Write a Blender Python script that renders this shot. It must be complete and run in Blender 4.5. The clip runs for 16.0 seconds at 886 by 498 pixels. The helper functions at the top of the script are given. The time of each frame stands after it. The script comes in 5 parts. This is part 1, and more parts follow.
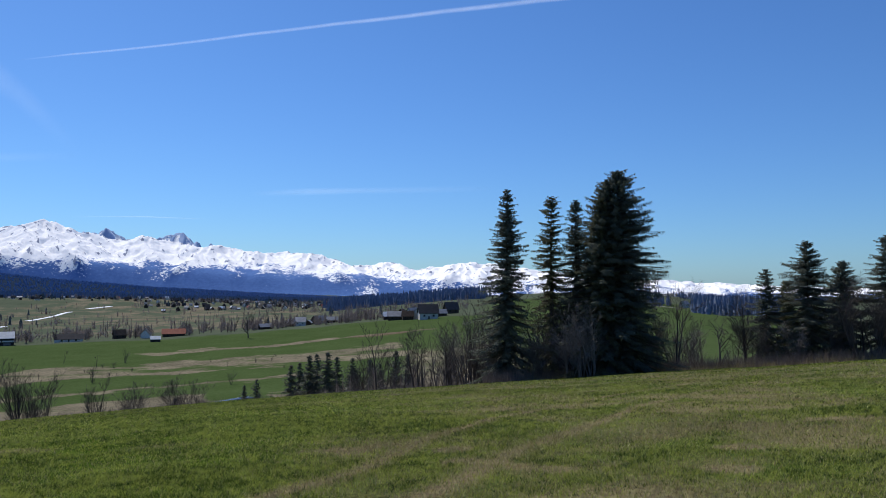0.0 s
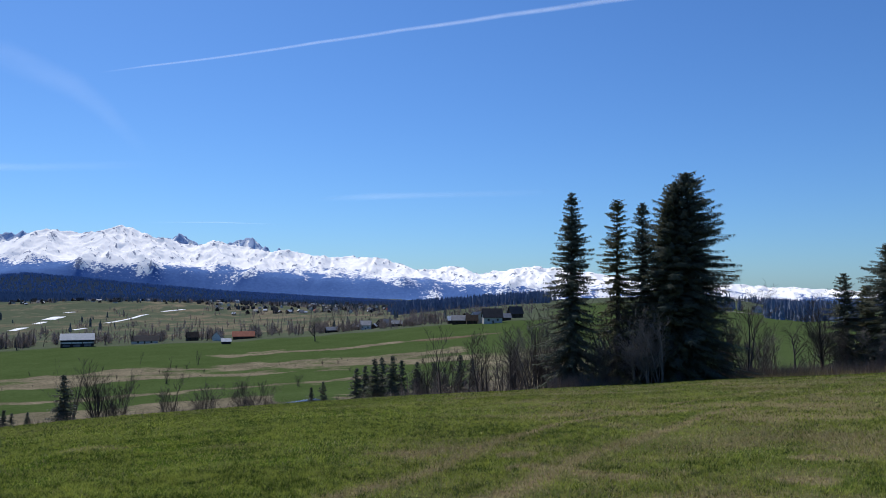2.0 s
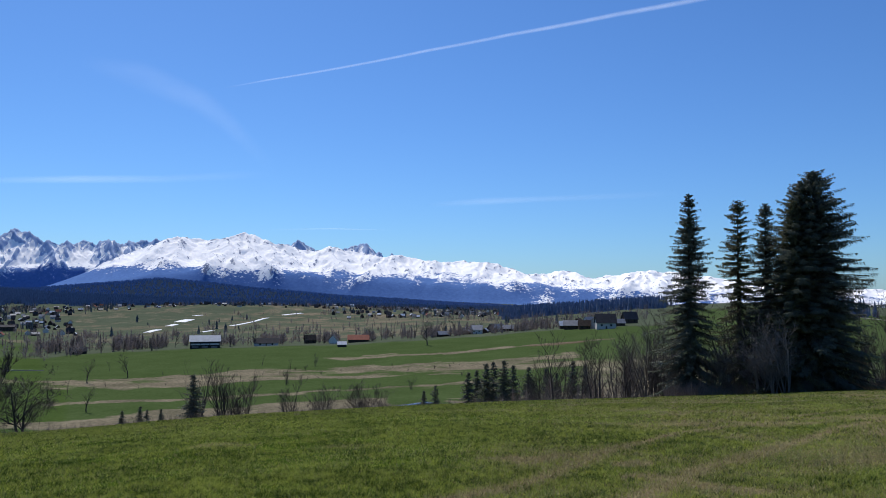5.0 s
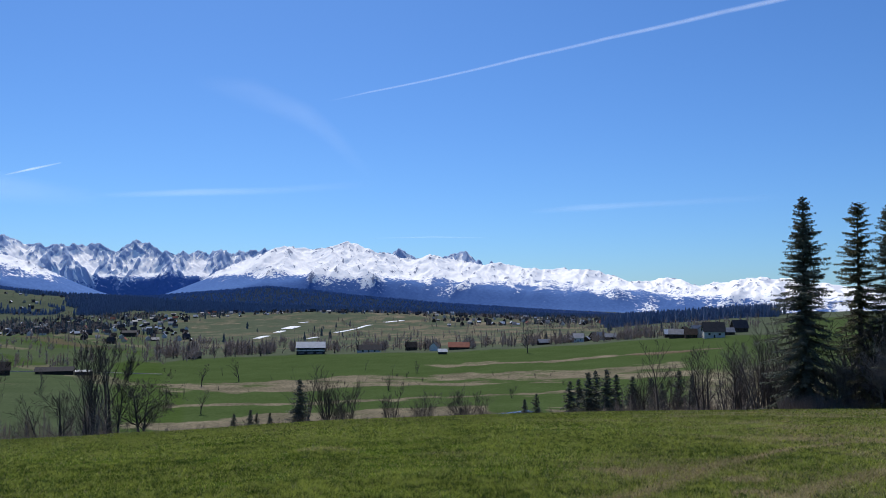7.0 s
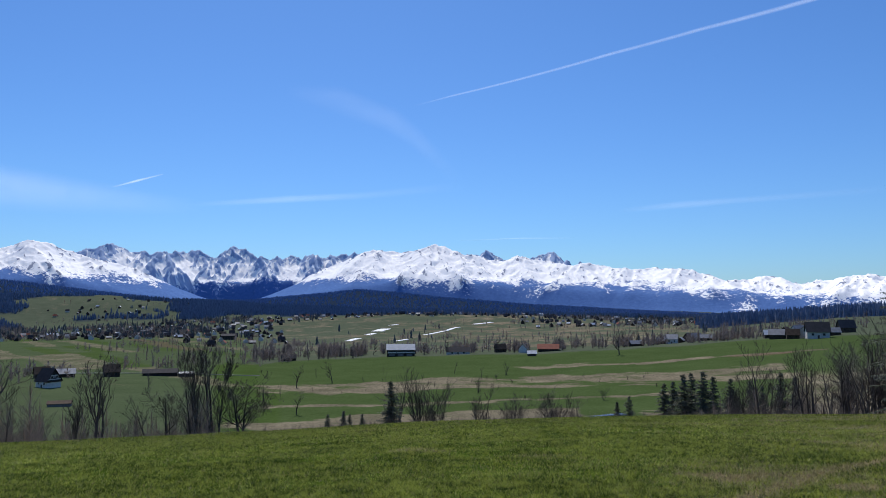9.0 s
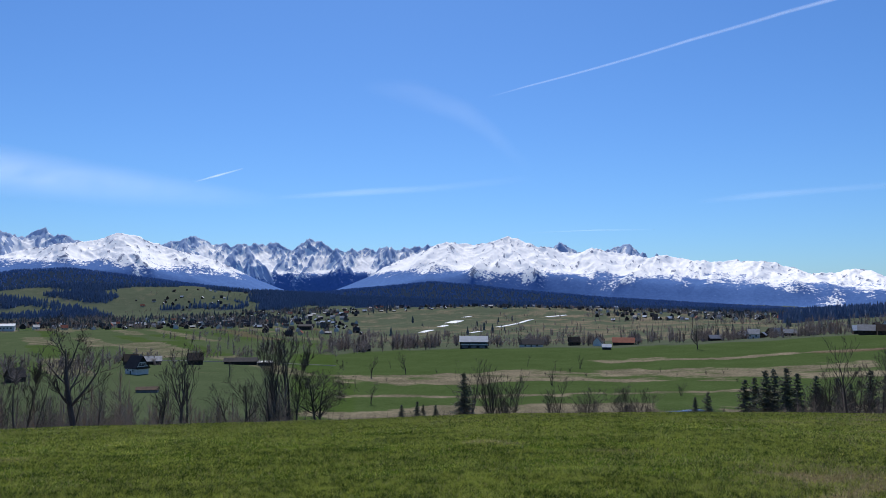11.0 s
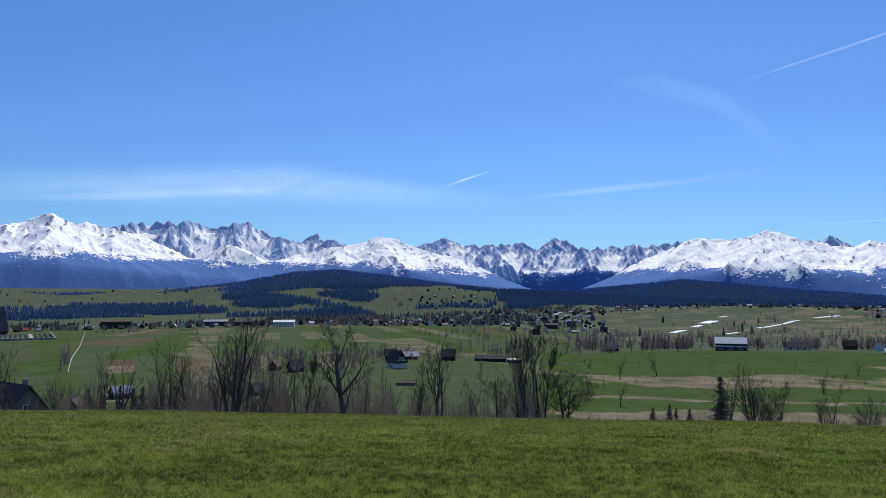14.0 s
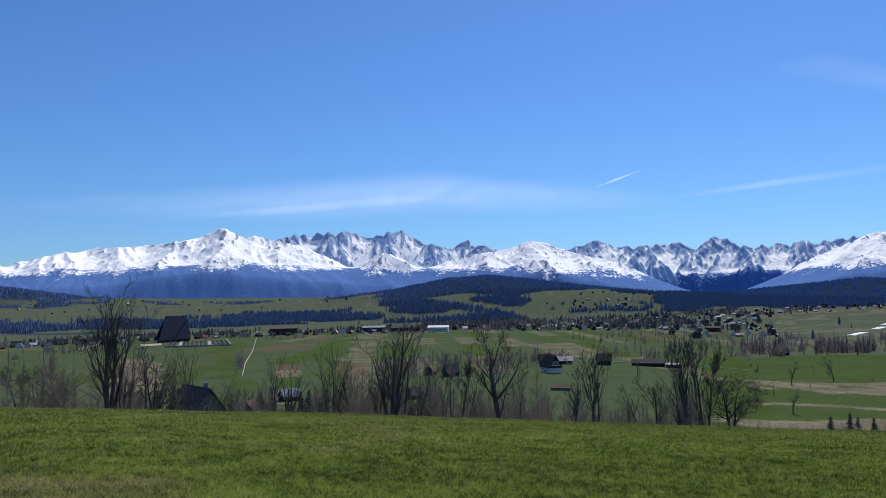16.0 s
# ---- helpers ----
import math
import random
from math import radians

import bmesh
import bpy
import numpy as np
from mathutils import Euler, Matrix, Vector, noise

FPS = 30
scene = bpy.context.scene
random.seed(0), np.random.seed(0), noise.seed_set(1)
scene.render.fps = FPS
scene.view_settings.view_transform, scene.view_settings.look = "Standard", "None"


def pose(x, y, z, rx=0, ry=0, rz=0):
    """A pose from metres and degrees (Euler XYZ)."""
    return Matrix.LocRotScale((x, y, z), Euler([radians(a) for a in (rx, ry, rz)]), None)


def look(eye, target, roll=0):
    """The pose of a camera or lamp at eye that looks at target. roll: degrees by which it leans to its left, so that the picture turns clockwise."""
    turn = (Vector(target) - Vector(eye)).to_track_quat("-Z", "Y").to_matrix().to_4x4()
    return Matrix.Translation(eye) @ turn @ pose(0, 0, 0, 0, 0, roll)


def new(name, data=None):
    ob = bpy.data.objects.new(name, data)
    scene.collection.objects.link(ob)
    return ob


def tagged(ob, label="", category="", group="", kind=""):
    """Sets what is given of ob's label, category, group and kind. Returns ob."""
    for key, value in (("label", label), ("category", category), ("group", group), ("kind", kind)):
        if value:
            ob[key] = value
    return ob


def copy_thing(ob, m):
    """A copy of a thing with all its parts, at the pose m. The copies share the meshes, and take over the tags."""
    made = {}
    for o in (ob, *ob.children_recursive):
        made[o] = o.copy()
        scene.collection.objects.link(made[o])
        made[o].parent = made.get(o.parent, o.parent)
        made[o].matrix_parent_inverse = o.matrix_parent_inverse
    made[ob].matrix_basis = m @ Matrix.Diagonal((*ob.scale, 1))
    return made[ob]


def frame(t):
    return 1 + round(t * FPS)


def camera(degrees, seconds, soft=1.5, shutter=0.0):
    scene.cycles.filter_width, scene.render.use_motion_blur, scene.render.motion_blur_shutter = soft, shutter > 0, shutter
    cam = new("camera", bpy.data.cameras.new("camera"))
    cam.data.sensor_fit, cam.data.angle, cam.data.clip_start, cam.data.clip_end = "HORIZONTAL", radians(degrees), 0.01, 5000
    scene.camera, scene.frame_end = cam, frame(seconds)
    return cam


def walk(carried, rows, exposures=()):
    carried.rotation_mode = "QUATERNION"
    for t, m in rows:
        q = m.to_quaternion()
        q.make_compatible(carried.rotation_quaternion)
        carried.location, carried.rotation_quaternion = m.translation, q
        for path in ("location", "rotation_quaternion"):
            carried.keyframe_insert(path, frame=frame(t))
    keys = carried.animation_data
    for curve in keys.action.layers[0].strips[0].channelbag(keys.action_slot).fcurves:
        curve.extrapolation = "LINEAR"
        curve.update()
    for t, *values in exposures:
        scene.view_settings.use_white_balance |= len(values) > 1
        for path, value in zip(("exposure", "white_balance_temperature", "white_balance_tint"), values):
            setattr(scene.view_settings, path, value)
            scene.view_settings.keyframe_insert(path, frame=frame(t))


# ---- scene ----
# ---------- camera ----------
EYE = 1.6
cam = camera(59.57, 16.0, soft=0.7)
PATH = [
    (0.0, 0.00, 2.73, -0.08),
    (0.5, 0.87, 2.81, -0.00),
    (1.0, 2.01, 2.89, -0.08),
    (1.5, 3.38, 2.95, -0.08),
    (2.0, 4.73, 3.02, -0.18),
    (2.5, 5.98, 3.03, -0.26),
    (3.0, 7.15, 3.01, -0.23),
    (5.5, 14.59, 3.43, -0.36),
    (6.0, 16.37, 3.52, -0.42),
    (6.5, 18.36, 3.69, -0.28),
    (7.0, 20.28, 3.86, -0.28),
    (7.5, 22.21, 3.96, -0.18),
    (8.0, 24.06, 4.02, -0.04),
    (8.5, 25.71, 4.03, 0.14),
    (11.0, 32.17, 3.43, -0.05),
    (11.5, 35.54, 3.25, -0.28),
    (12.0, 38.72, 3.16, -0.39),
    (12.5, 41.61, 3.13, -0.29),
    (13.0, 43.75, 3.18, -0.20),
    (13.5, 47.01, 3.24, -0.18),
    (14.0, 50.20, 3.35, 0.04),
    (14.5, 53.29, 3.42, 0.20),
    (15.0, 55.58, 3.54, 0.55),
    (15.5, 58.54, 3.66, 0.87),
    (16.0, 61.39, 3.79, 0.98),
]
walk(cam, [(t, pose(0, 0, EYE, 90 + tilt, lean, turn)) for t, turn, tilt, lean in PATH])

# ---------- sun, sky, exposure ----------
SUN_AZ, SUN_EL = 37.0, 51.0
world = bpy.data.worlds.new("world")
scene.world = world
world.use_nodes = True
wn, wl = world.node_tree.nodes, world.node_tree.links
sky = wn.new("ShaderNodeTexSky")
sky.sky_type, sky.sun_disc = "NISHITA", False
sky.sun_elevation, sky.sun_rotation = radians(SUN_EL), radians(-SUN_AZ)
sky.altitude, sky.air_density, sky.dust_density, sky.ozone_density = 1500, 1.2, 1.0, 3.0
clear = wn.new("ShaderNodeMix")
clear.data_type, clear.blend_type = "RGBA", "MULTIPLY"
clear.inputs[0].default_value, clear.inputs[7].default_value = 1.0, (0.452, 0.738, 1.135, 1)
wl.new(sky.outputs[0], clear.inputs[6])
wn["Background"].inputs["Strength"].default_value = 0.097
wl.new(clear.outputs[2], wn["Background"].inputs["Color"])
sun_data = bpy.data.lights.new("sun", "SUN")
sun_data.energy, sun_data.angle, sun_data.color = 4.2, radians(0.55), (1.0, 0.95, 0.87)
sun = new("sun", sun_data)
a, e = radians(SUN_AZ), radians(SUN_EL)
SUN_DIR = Vector((-math.sin(a) * math.cos(e), math.cos(a) * math.cos(e), math.sin(e)))
sun.matrix_world = look(SUN_DIR * 300, (0, 0, 0))
scene.view_settings.exposure = 0.0

# ---------- small tools ----------
rng = np.random.default_rng(7)


def at(az, r, z=0.0):
    """A place by its bearing (degrees, positive to the left of ahead), distance and height."""
    return Vector((-math.sin(radians(az)) * r, math.cos(radians(az)) * r, z))


def hash01(i, j, seed):
    h = (i.astype(np.int64) * 374761393 + j.astype(np.int64) * 668265263 + seed * 974711) & 0xFFFFFFFF
    h = ((h ^ (h >> 13)) * 1274126177) & 0xFFFFFFFF
    return ((h ^ (h >> 16)) & 0xFFFF) / 65535.0


def vnoise(x, y, seed=0):
    """Smooth value noise, 0 to 1."""
    xi, yi = np.floor(x), np.floor(y)
    fx, fy = x - xi, y - yi
    fx, fy = fx * fx * (3 - 2 * fx), fy * fy * (3 - 2 * fy)
    a0, b0 = hash01(xi, yi, seed), hash01(xi + 1, yi, seed)
    c0, d0 = hash01(xi, yi + 1, seed), hash01(xi + 1, yi + 1, seed)
    return (a0 * (1 - fx) + b0 * fx) * (1 - fy) + (c0 * (1 - fx) + d0 * fx) * fy


def fbm(x, y, seed=0, octaves=4):
    total, amp, norm = 0, 1.0, 0.0
    for k in range(octaves):
        total = total + amp * vnoise(x * 2 ** k + 17.3 * k, y * 2 ** k - 9.1 * k, seed + k)
        norm, amp = norm + amp, amp * 0.5
    return total / norm


def ridged(x, y, seed=0, octaves=4):
    total, amp, norm = 0, 1.0, 0.0
    for k in range(octaves):
        total = total + amp * (1 - np.abs(2 * vnoise(x * 2 ** k + 5.7 * k, y * 2 ** k + 3.9 * k, seed + k) - 1))
        norm, amp = norm + amp, amp * 0.5
    return total / norm


def sstep(x, a, b):
    s = np.clip((x - a) / (b - a), 0, 1)
    return s * s * (3 - 2 * s)


def mesh_np(name, verts, faces, smooth=False):
    """A mesh from arrays: verts n x 3, faces m x 3 or m x 4."""
    me = bpy.data.meshes.new(name)
    verts, faces = np.asarray(verts, np.float32), np.asarray(faces, np.int32)
    n = faces.shape[1]
    me.vertices.add(len(verts))
    me.vertices.foreach_set("co", verts.ravel())
    me.loops.add(faces.size)
    me.loops.foreach_set("vertex_index", faces.ravel())
    me.polygons.add(len(faces))
    me.polygons.foreach_set("loop_start", np.arange(0, faces.size, n, dtype=np.int32))
    me.polygons.foreach_set("use_smooth", np.full(len(faces), smooth))
    me.update(calc_edges=True)
    return me


def attribute(me, name, values):
    at_ = me.attributes.new(name, "FLOAT", "POINT")
    at_.data.foreach_set("value", np.asarray(values, np.float32))


def link_mesh(name, me, material, parent=None, label=""):
    ob = new(name, me)
    if material:
        me.materials.append(material)
    if parent:
        ob.parent = parent
    return tagged(ob, label)


def part(name, bm, material, parent=None, label=""):
    """Links a bmesh as one mesh object under a thing or a part."""
    me = bpy.data.meshes.new(name)
    bm.normal_update()
    bm.to_mesh(me)
    bm.free()
    return link_mesh(name, me, material, parent, label)


def box(bm, size, place, rz=0.0, bevel=0.0):
    made = bmesh.ops.create_cube(bm, size=1.0, matrix=pose(*place, 0, 0, rz) @ Matrix.Diagonal((*size, 1)))
    if bevel:
        edges = list({e_ for v in made["verts"] for e_ in v.link_edges})
        bmesh.ops.bevel(bm, geom=edges, offset=bevel, segments=1, affect="EDGES")
    return bm


def boxed(size, place, rz=0.0, bevel=0.0):
    return box(bmesh.new(), size, place, rz, bevel)


def thing(name, m, label, category, group="", kind=""):
    ob = new(name)
    ob.empty_display_size = 0.2
    ob.matrix_basis = m
    return tagged(ob, label, category, group, kind)


# ---------- materials ----------
def material(name, rough=0.85, metal=0.0):
    m = bpy.data.materials.new(name)
    m.use_nodes = True
    n = m.node_tree.nodes
    b = n["Principled BSDF"]
    b.inputs["Roughness"].default_value, b.inputs["Metallic"].default_value = rough, metal
    return m, n, m.node_tree.links, b


def ramp(n, stops, mode="LINEAR"):
    r = n.new("ShaderNodeValToRGB")
    r.color_ramp.interpolation = mode
    el = r.color_ramp.elements
    el[0].position, el[0].color = stops[0][0], (*stops[0][1], 1)
    el[1].position, el[1].color = stops[-1][0], (*stops[-1][1], 1)
    for p, c in stops[1:-1]:
        el.new(p).color = (*c, 1)
    return r


def noise_tex(n, l, coord, scale, detail=4.0, rough=0.55, distortion=0.0):
    t = n.new("ShaderNodeTexNoise")
    t.inputs["Scale"].default_value, t.inputs["Detail"].default_value = scale, detail
    t.inputs["Roughness"].default_value, t.inputs["Distortion"].default_value = rough, distortion
    if coord:
        l.new(coord, t.inputs["Vector"])
    return t


def mix(n, l, fac, c1, c2, blend="MIX"):
    m = n.new("ShaderNodeMix")
    m.data_type, m.blend_type = "RGBA", blend
    for socket, value in ((m.inputs[0], fac), (m.inputs[6], c1), (m.inputs[7], c2)):
        if isinstance(value, bpy.types.NodeSocket):
            l.new(value, socket)
        elif isinstance(value, tuple):
            socket.default_value = (*value, 1)
        else:
            socket.default_value = value
    return m.outputs[2]


def maths(n, l, op, v1, v2=0.0, clamp=False):
    m = n.new("ShaderNodeMath")
    m.operation, m.use_clamp = op, clamp
    for socket, value in ((m.inputs[0], v1), (m.inputs[1], v2)):
        if isinstance(value, bpy.types.NodeSocket):
            l.new(value, socket)
        else:
            socket.default_value = value
    return m.outputs[0]


def attr(n, name):
    t = n.new("ShaderNodeAttribute")
    t.attribute_name = name
    return t.outputs["Fac"]


def bump(n, l, b, height, strength, distance):
    t = n.new("ShaderNodeBump")
    t.inputs["Strength"].default_value, t.inputs["Distance"].default_value = strength, distance
    l.new(height, t.inputs["Height"])
    l.new(t.outputs[0], b.inputs["Normal"])


def two_tone(name, c1, c2, scale, rough=0.85, metal=0.0, scale2=None, bump_by=0.0, by_object=0.0, spec=0.3):
    """A surface with large stains and fine grain between two colours."""
    m, n, l, b = material(name, rough, metal)
    co = n.new("ShaderNodeTexCoord").outputs["Object"]
    big = noise_tex(n, l, co, scale)
    fine = noise_tex(n, l, co, scale2 or scale * 9, 3)
    fac = maths(n, l, "ADD", maths(n, l, "MULTIPLY", big.outputs[0], 0.65), maths(n, l, "MULTIPLY", fine.outputs[0], 0.35))
    r = ramp(n, [(0.33, c1), (0.68, c2)])
    l.new(fac, r.inputs[0])
    out = r.outputs[0]
    if by_object:
        info = n.new("ShaderNodeObjectInfo")
        hsv = n.new("ShaderNodeHueSaturation")
        l.new(out, hsv.inputs["Color"])
        l.new(maths(n, l, "MULTIPLY_ADD", info.outputs["Random"], by_object), hsv.inputs["Value"])
        hsv.inputs["Value"].links[0].from_node.inputs[2].default_value = 1 - by_object / 2
        out = hsv.outputs[0]
    l.new(out, b.inputs["Base Color"])
    b.inputs["Specular IOR Level"].default_value = spec
    if bump_by:
        bump(n, l, b, fine.outputs[0], 0.6, bump_by)
    return m


def leafy(name, c1, c2, translucent=0.25, rough=0.7, spec=0.2, clumps=0.0):
    """Needles, blades: colour varies from piece to piece, some light passes through."""
    m, n, l, b = material(name, rough)
    geo = n.new("ShaderNodeNewGeometry")
    co = n.new("ShaderNodeTexCoord").outputs["Object"]
    big = noise_tex(n, l, co, 0.35, 2)
    fac = maths(n, l, "ADD", maths(n, l, "MULTIPLY", geo.outputs["Random Per Island"], 0.6), maths(n, l, "MULTIPLY", big.outputs[0], 0.4))
    if clumps:
        for scale, k in ((6.5, clumps), (1.6, clumps * 0.5)):
            tuft = noise_tex(n, l, co, scale, 3, 0.6)
            fac = maths(n, l, "ADD", fac, maths(n, l, "MULTIPLY", maths(n, l, "SUBTRACT", tuft.outputs[0], 0.5), k))
    r = ramp(n, [(0.2, c1), (0.8, c2)])
    l.new(fac, r.inputs[0])
    l.new(r.outputs[0], b.inputs["Base Color"])
    b.inputs["Specular IOR Level"].default_value = spec
    if translucent:
        tr = n.new("ShaderNodeBsdfTranslucent")
        l.new(r.outputs[0], tr.inputs["Color"])
        mx = n.new("ShaderNodeMixShader")
        mx.inputs[0].default_value = translucent
        l.new(b.outputs[0], mx.inputs[1])
        l.new(tr.outputs[0], mx.inputs[2])
        l.new(mx.outputs[0], n["Material Output"].inputs["Surface"])
    return m


NEEDLES = leafy("spruce_needles", (0.070, 0.085, 0.068), (0.140, 0.155, 0.112), 0.35)
NEEDLES_OLIVE = leafy("olive_needles", (0.078, 0.084, 0.048), (0.150, 0.150, 0.080), 0.35)
# distant forest needles: haze painted in as paler, bluer colour
HAZED_NEEDLES = leafy("hazed_forest_needles", (0.118, 0.150, 0.218), (0.180, 0.220, 0.300), 0.0, 0.9, 0.0)
HAZED_RIDGE_NEEDLES = leafy("hazed_ridge_needles", (0.150, 0.205, 0.350), (0.205, 0.265, 0.420), 0.0, 0.9, 0.0)
# village needles lifted paler and bluer, with haze put into the colour
HAZED_VILLAGE_NEEDLES = leafy("hazed_village_needles", (0.095, 0.115, 0.118), (0.165, 0.185, 0.178), 0.25, 0.9, 0.0)
BLADES_LIGHT = leafy("bright_grass_blades", (0.180, 0.220, 0.024), (0.520, 0.530, 0.140), 0.40, 0.5, 0.22)
BLADES = leafy("grass_blades", (0.020, 0.046, 0.003), (0.365, 0.400, 0.074), 0.40, 0.5, 0.22, 2.2)
STRAW = leafy("dry_grass_stems", (0.20, 0.17, 0.07), (0.46, 0.39, 0.19), 0.3)
TWIGS = leafy("shrub_twigs", (0.125, 0.092, 0.075), (0.280, 0.215, 0.175), 0.0)
# twigs of distant trees, greyed and lightened to paint in haze
HAZED_TWIGS = leafy("hazed_tree_twigs", (0.210, 0.180, 0.172), (0.380, 0.325, 0.300), 0.35, 0.9, 0.0)
TWIGS_GREY = leafy("thicket_twigs", (0.165, 0.138, 0.122), (0.350, 0.295, 0.255), 0.3)
BARK = two_tone("spruce_bark", (0.035, 0.026, 0.020), (0.11, 0.085, 0.065), 1.3, bump_by=0.02)
BARE_BARK = two_tone("bare_tree_bark", (0.038, 0.032, 0.029), (0.120, 0.100, 0.088), 0.8, bump_by=0.02, by_object=0.5)
GREY_TWIG = two_tone("pale_twig_bark", (0.11, 0.095, 0.085), (0.26, 0.23, 0.205), 0.8, by_object=0.4)
# ---------- the lie of the land ----------
CREST_AZ = [-40, -30, -24, -15, -9, 0, 8, 15, 23, 30, 39, 45, 52, 61, 71, 77, 91, 100]
CREST_EL = [-3.9, -4.62, -5.33, -6.13, -6.72, -7.38, -7.8, -8.15, -8.48, -8.7, -9.0, -9.02, -8.9, -8.56, -7.93, -7.6, -6.38, -5.7]
EDGE_AZ = [-30, -12, 0, 15, 30, 60, 91]
EDGE_R = [82, 74, 62, 51, 45, 45, 46]
STATION = [-40, -30, -20, -10, 0, 10, 20, 30, 40, 50, 60, 70, 80, 91, 100]
RINGS = {
    130: [-10, -11, -13, -15.5, -18, -20, -21, -22, -22, -22, -21, -20, -19, -17, -16],
    230: [-17, -18, -19, -23, -27, -30.5, -32.5, -33.5, -34, -33, -32, -31, -30, -28, -27],
    350: [-17, -18, -20, -20, -23, -28, -31.5, -32.5, -33, -31, -29, -29, -30, -28, -27],
    480: [-16, -16, -17, -13, -17, -24.5, -29.5, -31, -34, -32, -30, -30, -30, -28, -27],
    600: [-16, -16, -19, -11, -16, -25, -30, -32, -34, -32, -31, -30, -30, -29, -28],
    850: [-16, -15, -12, -4, -12, -25, -28, -28, -33, -32, -31, -32, -33, -34, -34],
    1150: [-24, -24, -20, -12, -20, -24.5, -18.5, -15.5, -22, -30, -32, -33, -35, -35, -35],
    1600: [-35, -35, -35, -30, -25, -29, -24, -20, -9, 14, 2, -22, -24, -24, -24],
}
RIDGE_AZ = [-40, -20, 0, 7, 13, 20, 26, 30, 33, 37, 41, 46, 51, 55, 58, 61, 65, 70, 77, 86, 91, 100]
RIDGE_Z = [-60, -60, -45, -38, -25, -10, 14, 30, 40, 26, 8, 8, 34, 56, 70, 62, 32, 10, 2, 2, 2, 2]
FAR_Z = [-60, -60, -45, -40, -30, -20, 0, 15, 20, 15, 5, 5, 20, 40, 55, 50, 30, 22, 22, 30, 70, 80]


def edge_r(az):
    return np.interp(az, EDGE_AZ, EDGE_R)


PLAN_R, TRUE_R = [0, 140, 320, 600, 850, 1300, 2300, 3000, 5200], [0, 140, 400, 790, 1230, 1960, 2920, 3350, 5200]


def far(r):
    """Distances of the plan, in which the valley is drawn nearer, to true ones."""
    return np.interp(r, PLAN_R, TRUE_R)


def ground(az, r):
    """Height of the ground at a bearing and true distance (arrays of one shape)."""
    az, true_r = np.asarray(az, float), np.asarray(r, float)
    r = np.interp(true_r, TRUE_R, PLAN_R)
    z = plan_ground(az, r)
    return np.where(true_r > 1, EYE + (z - EYE) * true_r / np.maximum(r, 0.5), z)


def plan_ground(az, r):
    """The same in the distances of the plan."""
    az, r = np.asarray(az, float), np.asarray(r, float)
    shape = np.broadcast(az, r).shape
    az, r = np.broadcast_to(az, shape).ravel(), np.broadcast_to(r, shape).ravel()
    az = (az + 180) % 360 - 180
    rc = edge_r(az)
    k = EYE / rc ** 2
    slope = -np.tan(np.radians(np.interp(az, CREST_AZ, CREST_EL))) - 2 * EYE / rc
    behind = sstep(np.abs(az - 30), 75, 130)
    slope, k = slope * (1 - behind) - 0.02 * behind, k * (1 - behind) + 0.00005 * behind
    r1 = rc * 1.12
    near = -slope * np.minimum(r, 500) - k * np.minimum(r, 500) ** 2
    knots = [r1 * 0.9, r1, *[np.full_like(r, float(q)) for q in RINGS], np.full_like(r, 2300.0), np.full_like(r, 3000.0), np.full_like(r, 5200.0)]
    zs = [-slope * knots[0] - k * knots[0] ** 2, -slope * r1 - k * r1 ** 2]
    zs += [np.interp(az, STATION, z) * (1 - behind) - 6 * behind for z in RINGS.values()]
    zs += [np.interp(az, RIDGE_AZ, RIDGE_Z), np.interp(az, RIDGE_AZ, FAR_Z), np.full_like(r, 10.0)]
    R, Z = np.array(knots), np.array(zs)
    h = np.diff(R, axis=0)
    d = np.diff(Z, axis=0) / h
    m = np.zeros_like(R)
    same = d[1:] * d[:-1] > 0
    w1, w2 = 2 * h[1:] + h[:-1], h[1:] + 2 * h[:-1]
    with np.errstate(all="ignore"):
        m[1:-1] = np.where(same, (w1 + w2) / (w1 / d[:-1] + w2 / d[1:]), 0)
    m[0], m[-1] = d[0], d[-1]
    seg = np.clip((R[1:-1] <= r).sum(axis=0), 0, len(h) - 1)
    c = np.arange(len(r))
    hh, t = h[seg, c], np.clip((r - R[seg, c]) / h[seg, c], 0, 1)
    z = ((2 * t ** 3 - 3 * t ** 2 + 1) * Z[seg, c] + (t ** 3 - 2 * t ** 2 + t) * hh * m[seg, c]
         + (-2 * t ** 3 + 3 * t ** 2) * Z[seg + 1, c] + (t ** 3 - t ** 2) * hh * m[seg + 1, c])
    z = np.where(r < R[0], near, z)
    x, y = -np.sin(np.radians(az)) * r, np.cos(np.radians(az)) * r
    z = z + (fbm(x / 3.1, y / 3.1, 3, 3) - 0.5) * 0.10 * sstep(r, 3, 12) * (1 - sstep(r, 90, 200))
    z = z + (fbm(x / 60, y / 60, 5, 3) - 0.5) * 2.0 * sstep(r, 120, 300) + (fbm(x / 260, y / 260, 8, 3) - 0.5) * 9 * sstep(r, 700, 1500)
    return z.reshape(shape)


def g(az, r):
    return float(ground(az, r))


def drop(az, r, sink=0.0):
    r = float(far(r))
    return at(az, r, g(az, r) - sink)


# Ground: one sheet from the feet to the horizon.
az_grid = np.concatenate([np.arange(-36, 97, 0.18), np.arange(98, 324, 4.0)])
r_grid = np.concatenate([[0.0], np.geomspace(0.8, 6, 16), np.geomspace(6.1, 40, 130), np.geomspace(41, 225, 70), np.geomspace(228, 520, 90), np.geomspace(526, 1300, 70), np.geomspace(1320, 4950, 60)])
AZ, RR = np.meshgrid(az_grid, r_grid)
ZZ = ground(AZ, RR)
